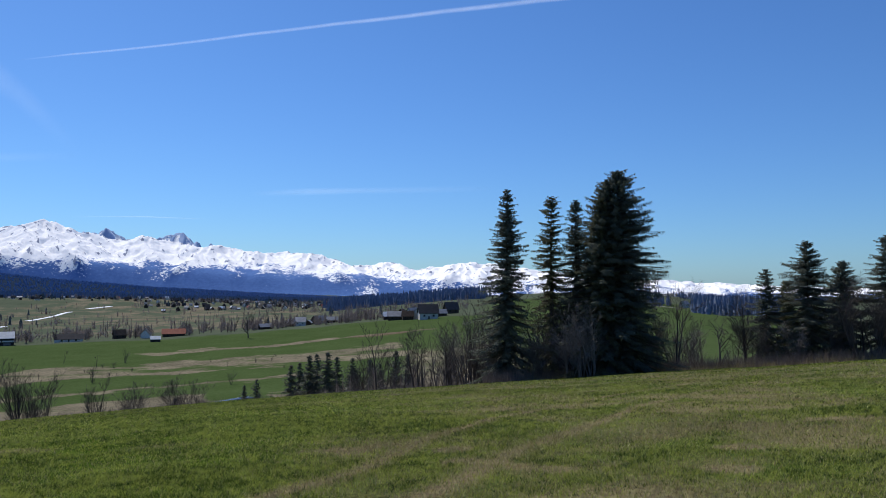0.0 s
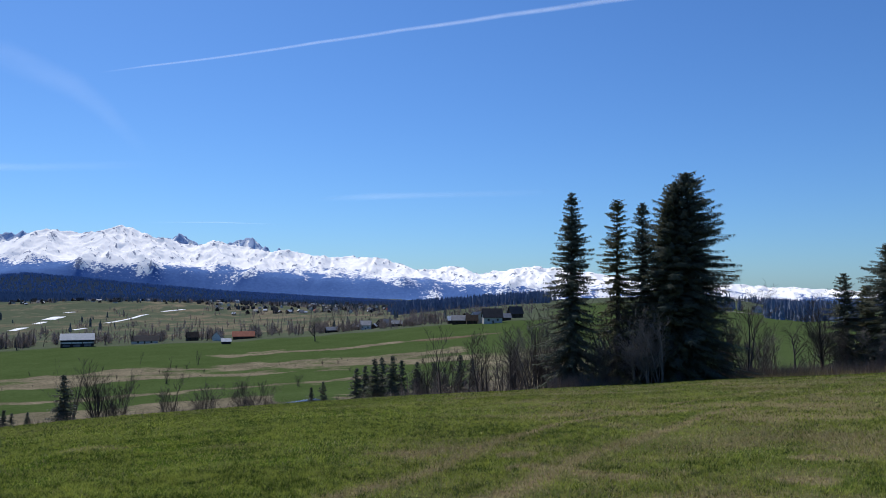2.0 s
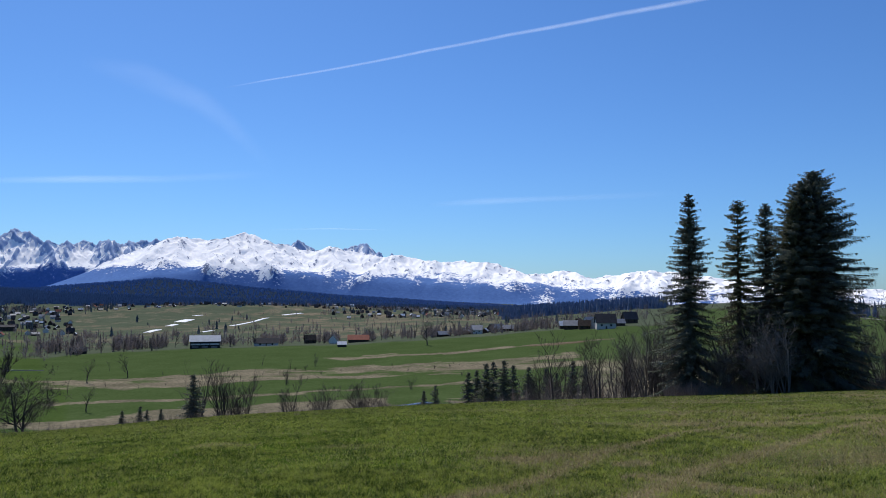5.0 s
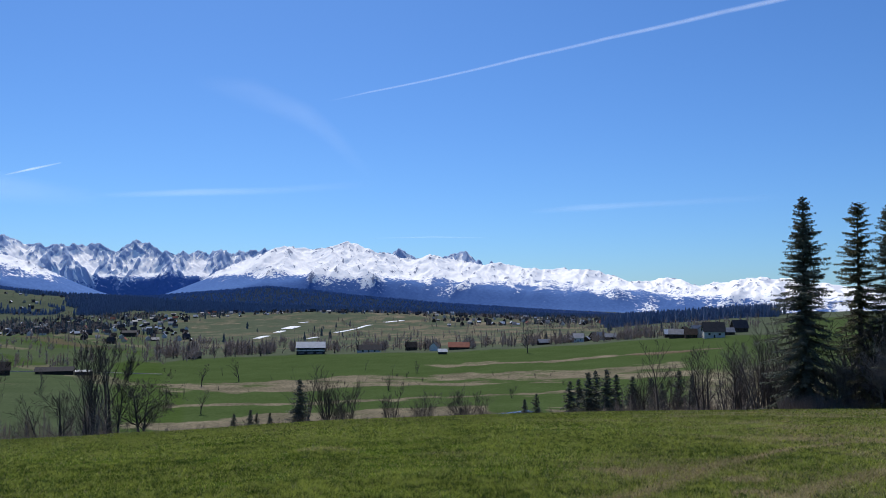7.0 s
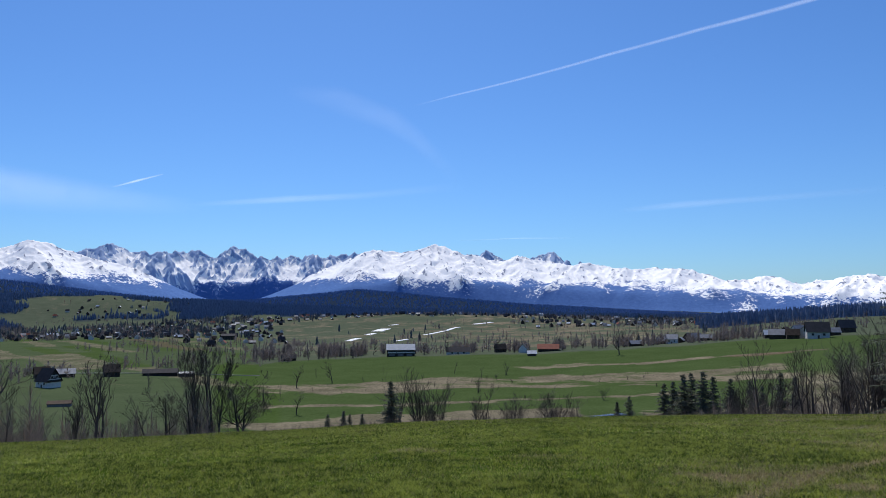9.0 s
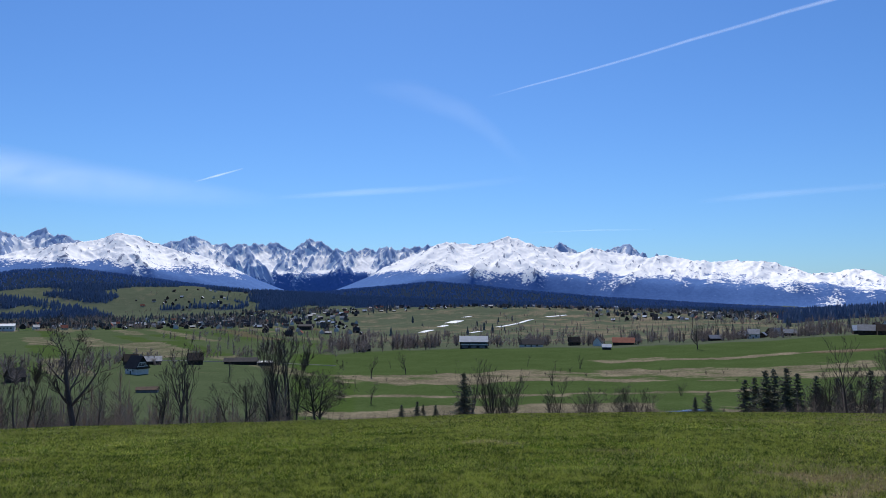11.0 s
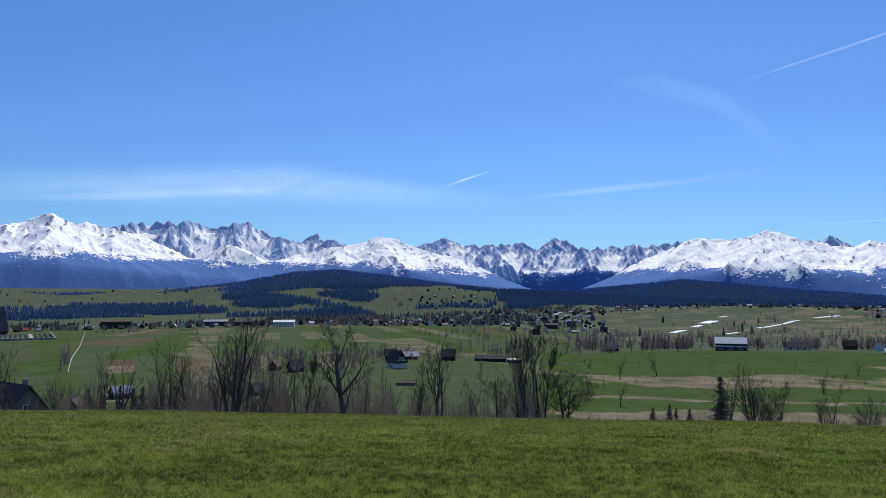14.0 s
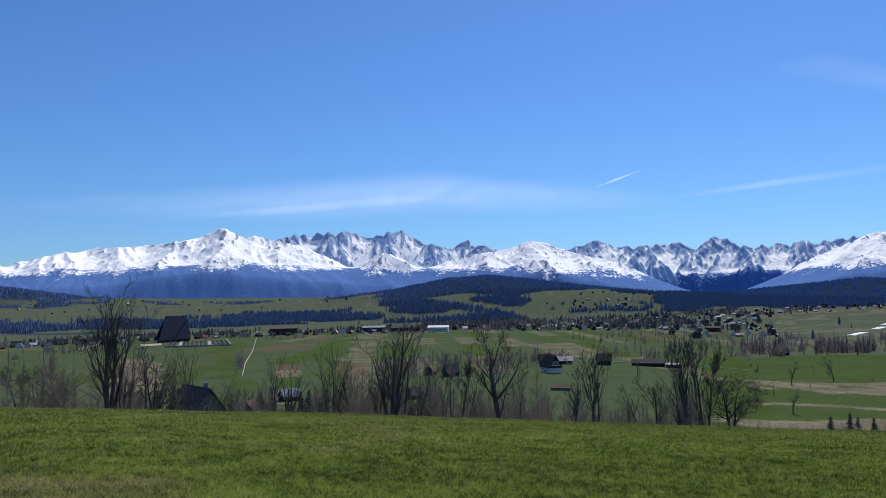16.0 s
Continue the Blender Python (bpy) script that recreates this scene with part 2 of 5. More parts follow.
GX, GY = -np.sin(np.radians(AZ)) * RR, np.cos(np.radians(AZ)) * RR
nr, na = AZ.shape
i, j = np.meshgrid(np.arange(nr - 1), np.arange(na), indexing="ij")
j2 = (j + 1) % na
quads = np.stack([i * na + j, (i + 1) * na + j, (i + 1) * na + j2, i * na + j2], -1).reshape(-1, 4)
ground_me = mesh_np("ground", np.stack([GX, GY, ZZ], -1).reshape(-1, 3), quads[:, ::-1], True)


def band(v, lo, hi, soft):
    return sstep(v, lo - soft, lo + soft) * (1 - sstep(v, hi - soft, hi + soft))


def woods(az, r):
    """How densely spruce forest covers the ground, 0 to 1."""
    az, r = np.asarray(az, float), np.asarray(r, float)
    x, y = -np.sin(np.radians(az)) * r, np.cos(np.radians(az)) * r
    w = fbm(x / 90, y / 90, 51, 3) - 0.5
    a_, r_ = az + w * 5, r + w * 260
    cover = np.maximum.reduce([
        band(a_, -2.5, 8.5, 0.3) * band(r_, 770, 980, 8),
        band(a_, -27, -17.5, 0.3) * band(r_, 770, 880, 8),
        band(a_, 4, 45.5, 0.4) * band(r_, 1270, 2600, 20),
        band(a_, 45, 60, 0.4) * band(r_, 1760, 2600, 20),
        band(a_, 55.5, 66, 0.4) * band(r_, 1230, 2600, 20),
        band(a_, 66, 75, 0.5) * band(r_, 1250, 1640, 20), band(a_, 75, 96, 0.5) * band(r_, 1240, 1560, 20),
        band(a_, 62, 96, 0.5) * band(r_, 2250, 2500, 30) * (w > 0.02),
        band(a_, 85, 99, 0.5) * band(r_, 2560, 3300, 30),
        band(a_, 47.3, 52.4, 0.15) * band(r_, 1300, 1400, 8), band(a_, 43, 45.6, 0.15) * band(r_, 1250, 1380, 8)])
    gaps = sstep(fbm(x / 120, y / 60, 57, 3), 0.41, 0.47)
    return cover * np.where((r > 1200) & (r < 1750) & (az > 47), gaps, 1.0)


RR = np.interp(RR, TRUE_R, PLAN_R)
wob = (fbm(GX / 25, GY / 25, 21, 3) - 0.5) * 2 + (fbm(GX / 5, GY / 5, 22, 2) - 0.5) * 0.5
RW, AW = RR + wob * 10 + (fbm(GX / 70, GY / 70, 24, 4) - 0.5) * 22, AZ + wob * 1.2 + (fbm(GX / 40, GY / 40, 26, 3) - 0.5) * 3
meadow = 1 - sstep(RR / (edge_r(AZ) * 1.12), 0.96, 1.04)
valley = band(AZ, -3, 43, 0.8)
# strips of last year's dry grass between the green strips across the valley
dry = valley * np.maximum.reduce([
    band(RW, 312, 352, 3) * band(AW, 3, 40, 0.6), band(RW, 388, 402, 2) * band(AW, 7, 21, 0.8), band(RW, 272, 279, 1.5) * band(AW, 8, 40, 1),
    band(RW, 205, 249, 3) * (1 - 0.9 * band(AW, 13, 16.5, 0.4) * band(RW, 232, 262, 2))])
dry = np.maximum(dry, band(RW, 395, 408, 2) * band(AW, 1, 7, 0.6) * 0.8)
dry = dry * np.clip(0.30 + 2.4 * (fbm(GX / 34, GY / 10, 28, 4) - 0.30), 0.0, 1.0)
slope_hill = band(AZ, 4, 40, 1.0) * band(RR, 540, 1220, 15)
terrace = np.sin(RR / 17 + AZ * 0.9 + wob * 3)
dry = np.maximum(dry, slope_hill * np.clip(0.40 + 0.25 * terrace + 1.0 * wob, 0.0, 0.9) * (0.6 + 0.4 * band(AW, 10, 25, 2)))
far_fields = sstep(RR, 1250, 1500)
dry = np.maximum(dry, far_fields * np.clip(0.12 + 0.5 * wob, 0, 0.5))
scrub = (1 - meadow) * (1 - sstep(RR, 180, 230)) * np.clip(0.75 + wob, 0.3, 1.0)
scrub = np.maximum(scrub, band(AZ, -6, 3, 1) * band(RR, 60, 330, 30) * 0.6)
dry = np.maximum(dry, scrub)
# parcels on the plain by the village: long strips that run away from the camera
plain = band(AZ, 40.5, 93, 0.8) * band(RR, 330, 860, 12)
u = (GX * math.cos(radians(62)) + GY * math.sin(radians(62))) / 22 + wob * 0.22
v = (GY * math.cos(radians(70)) - GX * math.sin(radians(70))) / 190
tone = hash01(np.floor(u), np.floor(v + 0.4 * hash01(np.floor(u), np.floor(u), 2)), 9)
dry = np.maximum(dry, plain * np.where(tone > 0.84, 0.5, np.where(tone > 0.55, 0.12, 0.0)))
soil = plain * (tone < 0.08) * 0.6
soil = np.maximum(soil, valley * band(RW, 392, 404, 2) * band(AW, 2, 6, 0.5) * 0.6)
lush = plain * (0.50 + 0.4 * (tone > 0.28) * (tone < 0.42)) + (1 - meadow) * band(AZ, 39, 93, 0.8) * (1 - sstep(RR, 320, 340)) * 0.45 + valley * band(RW, 225, 480, 4) * 0.85 + band(AW, -26, -3.5, 0.8) * band(RW, 170, 700, 20) * 0.8
plots = sstep(AZ, 65, 66) * band(RR, 250, 640, 6)
keep_ = 1 - plots * 0.8
dry, soil = dry * keep_, soil * keep_
lush = np.maximum(lush, plots * np.maximum.reduce([band(AW, 75.8, 77.7, 0.25) * 0.9, band(AZ, 69.0, 70.6, 0.2) * 0.7, band(AZ, 78.6, 80.6, 0.2) * 0.6, band(AZ, 71.8, 73.6, 0.1) * band(RR, 300, 335, 3), band(AZ, 71.8, 73.6, 0.1) * band(RR, 400, 450, 3)]))
dry = np.maximum(dry, plots * np.maximum.reduce([band(AZ, 71.8, 73.6, 0.1) * band(RR, 335, 366, 2) * 0.9, band(AZ, 71.8, 73.6, 0.1) * band(RR, 255, 292, 3) * 0.9, band(AW, 66.3, 68.4, 0.4) * 0.5, band(AW, 81.6, 84.2, 0.4) * band(RR, 300, 480, 8) * 0.8]))
soil = np.maximum(soil, plots * np.maximum.reduce([band(AZ, 71.8, 73.6, 0.1) * band(RR, 366, 398, 2) * 0.9, band(AZ, 67.2, 69.2, 0.15) * band(RR, 330, 400, 4) * 0.6, band(AW, 70.8, 74.6, 0.3) * band(RR, 520, 600, 8) * 0.6]))
# tyre marks and worn turf on the near meadow
TRACKS = [[(-3.0, 6.5), (-1.7, 9.3), (-1.1, 10.6), (-0.5, 13.6), (1.3, 18.8), (5.0, 25.0), (8.6, 30.1), (16, 40)], [(-0.5, 8.0), (0.2, 9.4), (1.1, 12.1), (2.5, 14.8), (5.3, 20.6), (8.8, 25.6), (17, 36)]]
BARE_SPOTS = [(-1.6, 13.2, 0.9), (0.5, 11.2, 0.5), (1.4, 10.2, 0.6), (3.5, 9.4, 0.5), (7.0, 14.2, 0.7), (0.2, 12.6, 0.4), (4.4, 11.5, 0.5)]


def wear_at(x, y, az, r):
    """How worn and dry the turf is."""
    w = np.zeros_like(x)
    for line in TRACKS:
        for (x0, y0), (x1, y1) in zip(line[:-1], line[1:]):
            s = np.clip(((x - x0) * (x1 - x0) + (y - y0) * (y1 - y0)) / ((x1 - x0) ** 2 + (y1 - y0) ** 2), 0, 1)
            w = np.maximum(w, np.exp(-(np.hypot(x - x0 - s * (x1 - x0), y - y0 - s * (y1 - y0)) / 0.33) ** 2))
    w = w * np.clip(0.45 + 1.2 * fbm(x / 1.3, y / 1.3, 31, 3), 0, 1)
    for x0, y0, rad in BARE_SPOTS:
        d = np.hypot(x - x0, y - y0) / rad + (fbm(x / 0.5, y / 0.5, 37, 3) - 0.5) * 1.6
        w = np.maximum(w, 1 - sstep(d, 0.5, 1.1))
    right = sstep(x + 0.06 * y, -2.6, 1.0)
    w = np.maximum(w, right * np.clip(0.26 + 2.4 * (fbm(x / 2.0, y / 2.0, 33, 5) - 0.46), 0.05, 0.85))
    return np.maximum(w, 0.55 * sstep(fbm(x / 5, y / 5, 35, 4), 0.60, 0.74))


wear = wear_at(GX, GY, AZ, RR)
wear = wear * meadow
attribute(ground_me, "dry", np.clip(dry, 0, 1).ravel())
attribute(ground_me, "soil", np.clip(soil, 0, 1).ravel())
attribute(ground_me, "lush", np.clip(lush, 0, 1).ravel())
attribute(ground_me, "wear", np.clip(wear, 0, 1).ravel())
attribute(ground_me, "meadow", meadow.ravel())
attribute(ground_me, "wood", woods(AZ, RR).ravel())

GROUND, n, l, b = material("meadow_and_fields", 0.95)
co = n.new("ShaderNodeNewGeometry").outputs["Position"]
big, mid, fine = noise_tex(n, l, co, 0.05, 4), noise_tex(n, l, co, 0.7, 5), noise_tex(n, l, co, 11, 5, 0.7)
green = ramp(n, [(0.36, (0.016, 0.032, 0.005)), (0.5, (0.052, 0.084, 0.011)), (0.64, (0.125, 0.155, 0.030))])
l.new(maths(n, l, "ADD", maths(n, l, "MULTIPLY", mid.outputs[0], 0.55), maths(n, l, "MULTIPLY", fine.outputs[0], 0.45)), green.inputs[0])
# field green shifted towards grey-blue: aerial haze put into the colour
field = ramp(n, [(0.3, (0.060, 0.078, 0.050)), (0.7, (0.102, 0.119, 0.082))])
l.new(maths(n, l, "ADD", maths(n, l, "MULTIPLY", big.outputs[0], 0.5), maths(n, l, "MULTIPLY", mid.outputs[0], 0.5)), field.inputs[0])
straw = ramp(n, [(0.34, (0.098, 0.090, 0.060)), (0.5, (0.168, 0.142, 0.102)), (0.64, (0.265, 0.225, 0.158))])
l.new(maths(n, l, "ADD", maths(n, l, "MULTIPLY", big.outputs[0], 0.5), maths(n, l, "MULTIPLY", mid.outputs[0], 0.5)), straw.inputs[0])
earth = ramp(n, [(0.3, (0.075, 0.050, 0.035)), (0.7, (0.17, 0.12, 0.085))])
l.new(mid.outputs[0], earth.inputs[0])
c = mix(n, l, attr(n, "meadow"), field.outputs[0], green.outputs[0])
rich = ramp(n, [(0.3, (0.038, 0.064, 0.016)), (0.7, (0.068, 0.104, 0.032))])
l.new(maths(n, l, "ADD", maths(n, l, "MULTIPLY", big.outputs[0], 0.4), maths(n, l, "MULTIPLY", mid.outputs[0], 0.6)), rich.inputs[0])
c = mix(n, l, attr(n, "lush"), c, rich.outputs[0])
patchy = noise_tex(n, l, co, 0.11, 6, 0.68)
dry = maths(n, l, "ADD", maths(n, l, "MULTIPLY", attr(n, "dry"), 2.2), maths(n, l, "MULTIPLY", maths(n, l, "SUBTRACT", patchy.outputs[0], 0.66), 3.2), True)
dry = maths(n, l, "MULTIPLY", dry, maths(n, l, "SUBTRACT", 0.9, attr(n, "meadow"), True))
c = mix(n, l, dry, c, straw.outputs[0])
c = mix(n, l, attr(n, "soil"), c, earth.outputs[0])
speck = ramp(n, [(0.42, (0.0, 0.0, 0.0)), (0.58, (1.0, 1.0, 1.0))])
l.new(fine.outputs[0], speck.inputs[0])
worn = mix(n, l, speck.outputs[0], earth.outputs[0], (0.235, 0.200, 0.100))
c = mix(n, l, maths(n, l, "MULTIPLY", attr(n, "wear"), 0.9), c, worn)
# darkens the ground under forest, with haze blue painted into the colour
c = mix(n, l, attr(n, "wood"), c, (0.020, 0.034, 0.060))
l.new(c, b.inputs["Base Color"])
b.inputs["Specular IOR Level"].default_value = 0.0
bump(n, l, b, fine.outputs[0], 0.8, 0.06)
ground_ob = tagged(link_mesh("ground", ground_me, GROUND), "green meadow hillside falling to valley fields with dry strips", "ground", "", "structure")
# ---------- mountains ----------
FRONT = [(-34, -0.5), (-24, 0.0), (-19.4, 0.28), (-16.3, 0.42), (-11, 0.6), (-6, 1.35), (-1.9, 1.79), (0.2, 1.42), (2.0, 1.2), (4.0, 1.78), (6.7, 1.45),
         (9.1, 2.3), (11.5, 2.44), (13, 2.33), (16.1, 2.87), (17.2, 2.7), (20.1, 3.2), (21.3, 3.5), (22.6, 3.1), (25.1, 3.6), (27.3, 4.34), (28.6, 3.9), (30.0, 3.8),
         (31.8, 3.98), (33.5, 3.3), (36.5, 2.1)]
FRONT_MID = [(46.5, 1.7), (49.0, 2.6), (51.5, 3.3), (53.2, 3.75), (53.9, 4.16), (54.8, 4.30), (56.0, 3.8), (58.0, 3.45), (60.2, 3.1), (62.5, 2.3)]
FRONT_KNOB = [(63.6, 2.6), (65.6, 3.6), (67.4, 2.7)]
FRONT_LEFT = [(69.5, 3.0), (71.6, 4.1), (73.3, 4.5), (75.0, 4.93), (75.6, 4.6), (77.2, 5.43), (78.5, 4.85), (80.6, 4.34), (82.9, 4.16), (85.5, 3.9), (87.2, 3.65), (91.2, 2.66), (97, 1.4), (104, 0.6)]
BACK = [(8, 1.0), (14, 2.0), (17.6, 3.0), (18.6, 3.62), (19.7, 3.45), (22.4, 3.2), (23.6, 3.9), (24.8, 3.6), (29, 3.3), (34.2, 3.7), (36.0, 3.52), (37.9, 3.46), (39.4, 3.15),
        (41.1, 3.9), (42.4, 3.96), (43.4, 3.3), (44.6, 3.77), (46.7, 3.6), (48.8, 3.63), (50.7, 4.18), (52.4, 3.4), (56.5, 3.5), (58.6, 4.15), (59.7, 4.28), (61.1, 3.9),
        (62.6, 4.2), (63.5, 4.6), (64.4, 5.27), (65.7, 4.85), (67.0, 4.7), (67.9, 5.02), (69.7, 5.15), (71.0, 4.7), (72.2, 5.0), (73.6, 4.4), (78, 3.5)]


def refined(chain, step, amp, seed):
    """A crest line with small summits and notches between the large ones."""
    rs = np.random.default_rng(seed)
    out = []
    for (a0, e0), (a1, e1) in zip(chain[:-1], chain[1:]):
        k = max(1, round((a1 - a0) / step))
        for q in range(k):
            f = q / k
            lift = 0.0 if q == 0 else rs.uniform(-1.0, 0.75) * amp
            out.append((a0 + (a1 - a0) * (f + (rs.uniform(-0.25, 0.25) / k if q else 0)), e0 + (e1 - e0) * f + lift, q == 0))
    return out + [(*chain[-1], True)]


def range_height(A, x, y, chains, steep, seed):
    """Crests between summits, with spurs and side spurs that fall towards the valley: the highest of many sharp ridges."""
    rs = np.random.default_rng(seed)
    wx = x + (fbm(x / 90, y / 90, seed, 4) - 0.5) * 46
    wy = y + (fbm(x / 90 + 40, y / 90, seed + 9, 4) - 0.5) * 46
    az_cols = A[0]
    best = np.full(x.shape, -400.0)

    def ridge(p, q, k, sx, sy):
        lo, hi = min(p[3], q[3]) - 9, max(p[3], q[3]) + 9
        c = slice(np.searchsorted(az_cols, lo), np.searchsorted(az_cols, hi))
        X, Y = sx[:, c], sy[:, c]
        dx, dy = q[0] - p[0], q[1] - p[1]
        s = np.clip(((X - p[0]) * dx + (Y - p[1]) * dy) / (dx * dx + dy * dy), 0, 1)
        d = np.hypot(X - p[0] - s * dx, Y - p[1] - s * dy)
        best[:, c] = np.maximum(best[:, c], p[2] + (q[2] - p[2]) * s - k * d)

    def spot(az, r, z):
        v = at(az, r)
        return (v.x, v.y, z, az)

    for chain, r0, fall, step, amp in chains:
        pts = []
        for az, el, main in refined(chain, step, amp, seed + len(chain)):
            r = r0 + 70 * math.sin(az * 1.7) + 40 * math.sin(az * 0.6 + 1)
            pts.append((*spot(az, r, EYE + r * math.tan(radians(el))), r, main))
        for p, q in zip(pts[:-1], pts[1:]):
            ridge(p, q, steep * 1.5, x, y)
        for p in pts:
            az, r, z, main = p[3], p[4], p[2], p[5]
            size = 1.0 if main else rs.uniform(0.3, 0.65)
            mid = spot(az + rs.uniform(-1.3, 1.3) * size, r - fall * rs.uniform(0.38, 0.5) * size, z * (1 - (1 - rs.uniform(0.50, 0.62)) * size))
            ridge(p, mid, steep, wx, wy)
            if not main:
                end = spot(mid[3] + rs.uniform(-0.8, 0.8), r - fall * rs.uniform(0.55, 0.8), z * 0.26)
                ridge(mid, end, steep, wx, wy)
                continue
            end = spot(mid[3] + rs.uniform(-2.0, 2.0), r - fall * rs.uniform(0.85, 1.1), z * 0.12)
            ridge(mid, end, steep * 0.9, wx, wy)
            for sgn in (-1, 1, -1, 1):
                t_ = rs.uniform(0.15, 0.8)
                b0 = spot(az + (mid[3] - az) * t_, r - fall * 0.44 * t_, z + (mid[2] - z) * t_ - 3)
                b1 = spot(b0[3] + sgn * rs.uniform(0.7, 2.2), r - fall * rs.uniform(0.5, 0.85), z * rs.uniform(0.25, 0.4))
                ridge(b0, b1, steep, wx, wy)
    return best


def blurred(v, rows_, cols):
    """The mean of a grid over a box of cells."""
    for axis, k in ((0, rows_), (1, cols)):
        pad = [(0, 0), (0, 0)]
        pad[axis] = (k + 1, k)
        c = np.cumsum(np.pad(v, pad, mode="edge"), axis)
        n_ = v.shape[axis]
        v = (np.take(c, np.arange(2 * k + 1, 2 * k + 1 + n_), axis) - np.take(c, np.arange(n_), axis)) / (2 * k + 1)
    return v


def treeline(az):
    return np.interp(az, [-30, -10, 5, 12, 20, 30, 36, 44, 55, 66, 74, 80, 90], [-40, -10, 30, 70, 84, 104, 126, 100, 135, 148, 172, 165, 145])


def mountains(name, chains, steep, jag, seed, r_lo, r_hi, rows_, rock, cap, label):
    az = np.arange(-32, 95, 0.07)
    rr = np.linspace(r_lo, r_hi, rows_)
    A, Rm = np.meshgrid(az, rr)
    x, y = -np.sin(np.radians(A)) * Rm, np.cos(np.radians(A)) * Rm
    z = range_height(A, x, y, chains, steep, seed)
    z = np.maximum(z, blurred(blurred(z, 7, 18), 7, 18) - 12)
    high = (z - treeline(A)) / 100
    hump = z - blurred(blurred(z, 5, 16), 5, 16)
    calm = blurred(blurred(z, 7, 34), 7, 34)
    # small spurs and couloirs that run down the faces
    side = A * 73.0 + (fbm(x / 110, y / 110, seed + 15, 3) - 0.5) * 150
    down = Rm + (fbm(x / 60, y / 60, seed + 16, 2) - 0.5) * 50
    ribs = ridged(side / 58, down / 200, seed + 3, 2) * 0.6 + ridged(side / 21, down / 74, seed + 7, 3) * 0.4 - 0.62
    bare_of_trees = sstep(high, -0.15, 0.5)
    z = calm + (z - calm) * (0.22 + 0.78 * bare_of_trees) + ribs * jag * (0.1 + 0.9 * bare_of_trees)
    fine_hump = z - blurred(z, 2, 4)
    z = -60 + (z + 60) * sstep(Rm, r_lo, r_lo + 330 * (r_hi - r_lo) / 1170)
    z = np.maximum(z, -60 + 30 * fbm(x / 300, y / 300, seed + 5, 3))
    nr_, na_ = A.shape
    i_, j_ = np.meshgrid(np.arange(nr_ - 1), np.arange(na_ - 1), indexing="ij")
    q = np.stack([i_ * na_ + j_, i_ * na_ + j_ + 1, (i_ + 1) * na_ + j_ + 1, (i_ + 1) * na_ + j_], -1).reshape(-1, 4)
    me = mesh_np(name, np.stack([x, y, z], -1).reshape(-1, 3), q, True)
    # woods climb the spurs, snow tongues come down the gullies
    steep_here = np.hypot(np.gradient(z, axis=0) / (rr[1] - rr[0]), np.gradient(z, axis=1) / (radians(0.07) * Rm))
    attribute(me, "above", (high - np.clip(blurred(hump, 4, 12), -14, 14) * 0.008 + 0.5 * (fbm(x / 190, y / 190, seed + 21, 3) - 0.5)).ravel())
    spur = np.clip(fine_hump / 3.0, -1, 1) * 0.75 + np.clip(hump / 16, -1, 1) * cap
    attribute(me, "spur", spur.ravel())
    attribute(me, "steep", np.clip(blurred(steep_here, 1, 1), 0, 0.85 if cap < 0 else 2).ravel())
    attribute(me, "across", (side / 100).ravel())
    attribute(me, "down", (down / 100).ravel())
    m, n, l, b = material(name + "_snow_rock_and_haze", 0.9)
    geo = n.new("ShaderNodeNewGeometry")
    co = geo.outputs["Position"]
    big, fine, fall = noise_tex(n, l, co, 0.010, 6, 0.62), noise_tex(n, l, co, 0.075, 6, 0.7), n.new("ShaderNodeCombineXYZ")
    l.new(attr(n, "across"), fall.inputs[0])
    l.new(maths(n, l, "MULTIPLY", attr(n, "down"), 0.30), fall.inputs[1])
    gully = noise_tex(n, l, fall.outputs[0], 4.2, 7, 0.68, 0.35)
    # slope forest takes its blue from air haze painted into the colour
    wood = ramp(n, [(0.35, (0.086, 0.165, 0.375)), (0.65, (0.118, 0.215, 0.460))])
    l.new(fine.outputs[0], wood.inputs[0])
    # rock colours include painted haze: bluish, and paler on the back range
    hazed_stone = ramp(n, [(0.3, rock[4]), (0.7, rock[5])])
    l.new(gully.outputs[0], hazed_stone.inputs[0])
    snow = ramp(n, [(0.3, (0.93, 0.935, 0.945)), (0.7, (0.98, 0.98, 0.98))])
    l.new(big.outputs[0], snow.inputs[0])
    # bare rock shows on the steep, on the spurs and in broken streaks
    steepness = maths(n, l, "MULTIPLY", maths(n, l, "SUBTRACT", attr(n, "steep"), rock[0]), rock[1])
    broken = maths(n, l, "MULTIPLY", maths(n, l, "SUBTRACT", gully.outputs[0], 0.5), rock[2])
    bare = maths(n, l, "ADD", maths(n, l, "ADD", steepness, broken), maths(n, l, "MULTIPLY", attr(n, "spur"), rock[3]))
    bare = maths(n, l, "ADD", bare, maths(n, l, "MULTIPLY", maths(n, l, "SUBTRACT", big.outputs[0], 0.5), 1.2))
    bare_r = ramp(n, [(0.47, (0, 0, 0)), (0.53, (1, 1, 1))])
    l.new(bare, bare_r.inputs[0])
    c = mix(n, l, bare_r.outputs[0], snow.outputs[0], hazed_stone.outputs[0])
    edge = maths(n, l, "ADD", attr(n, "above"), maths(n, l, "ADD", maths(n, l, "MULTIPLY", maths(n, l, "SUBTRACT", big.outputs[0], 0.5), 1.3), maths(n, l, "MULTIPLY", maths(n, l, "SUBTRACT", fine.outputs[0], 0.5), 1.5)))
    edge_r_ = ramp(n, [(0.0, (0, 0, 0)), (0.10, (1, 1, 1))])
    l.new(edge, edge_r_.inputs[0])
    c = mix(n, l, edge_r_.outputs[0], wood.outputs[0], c)
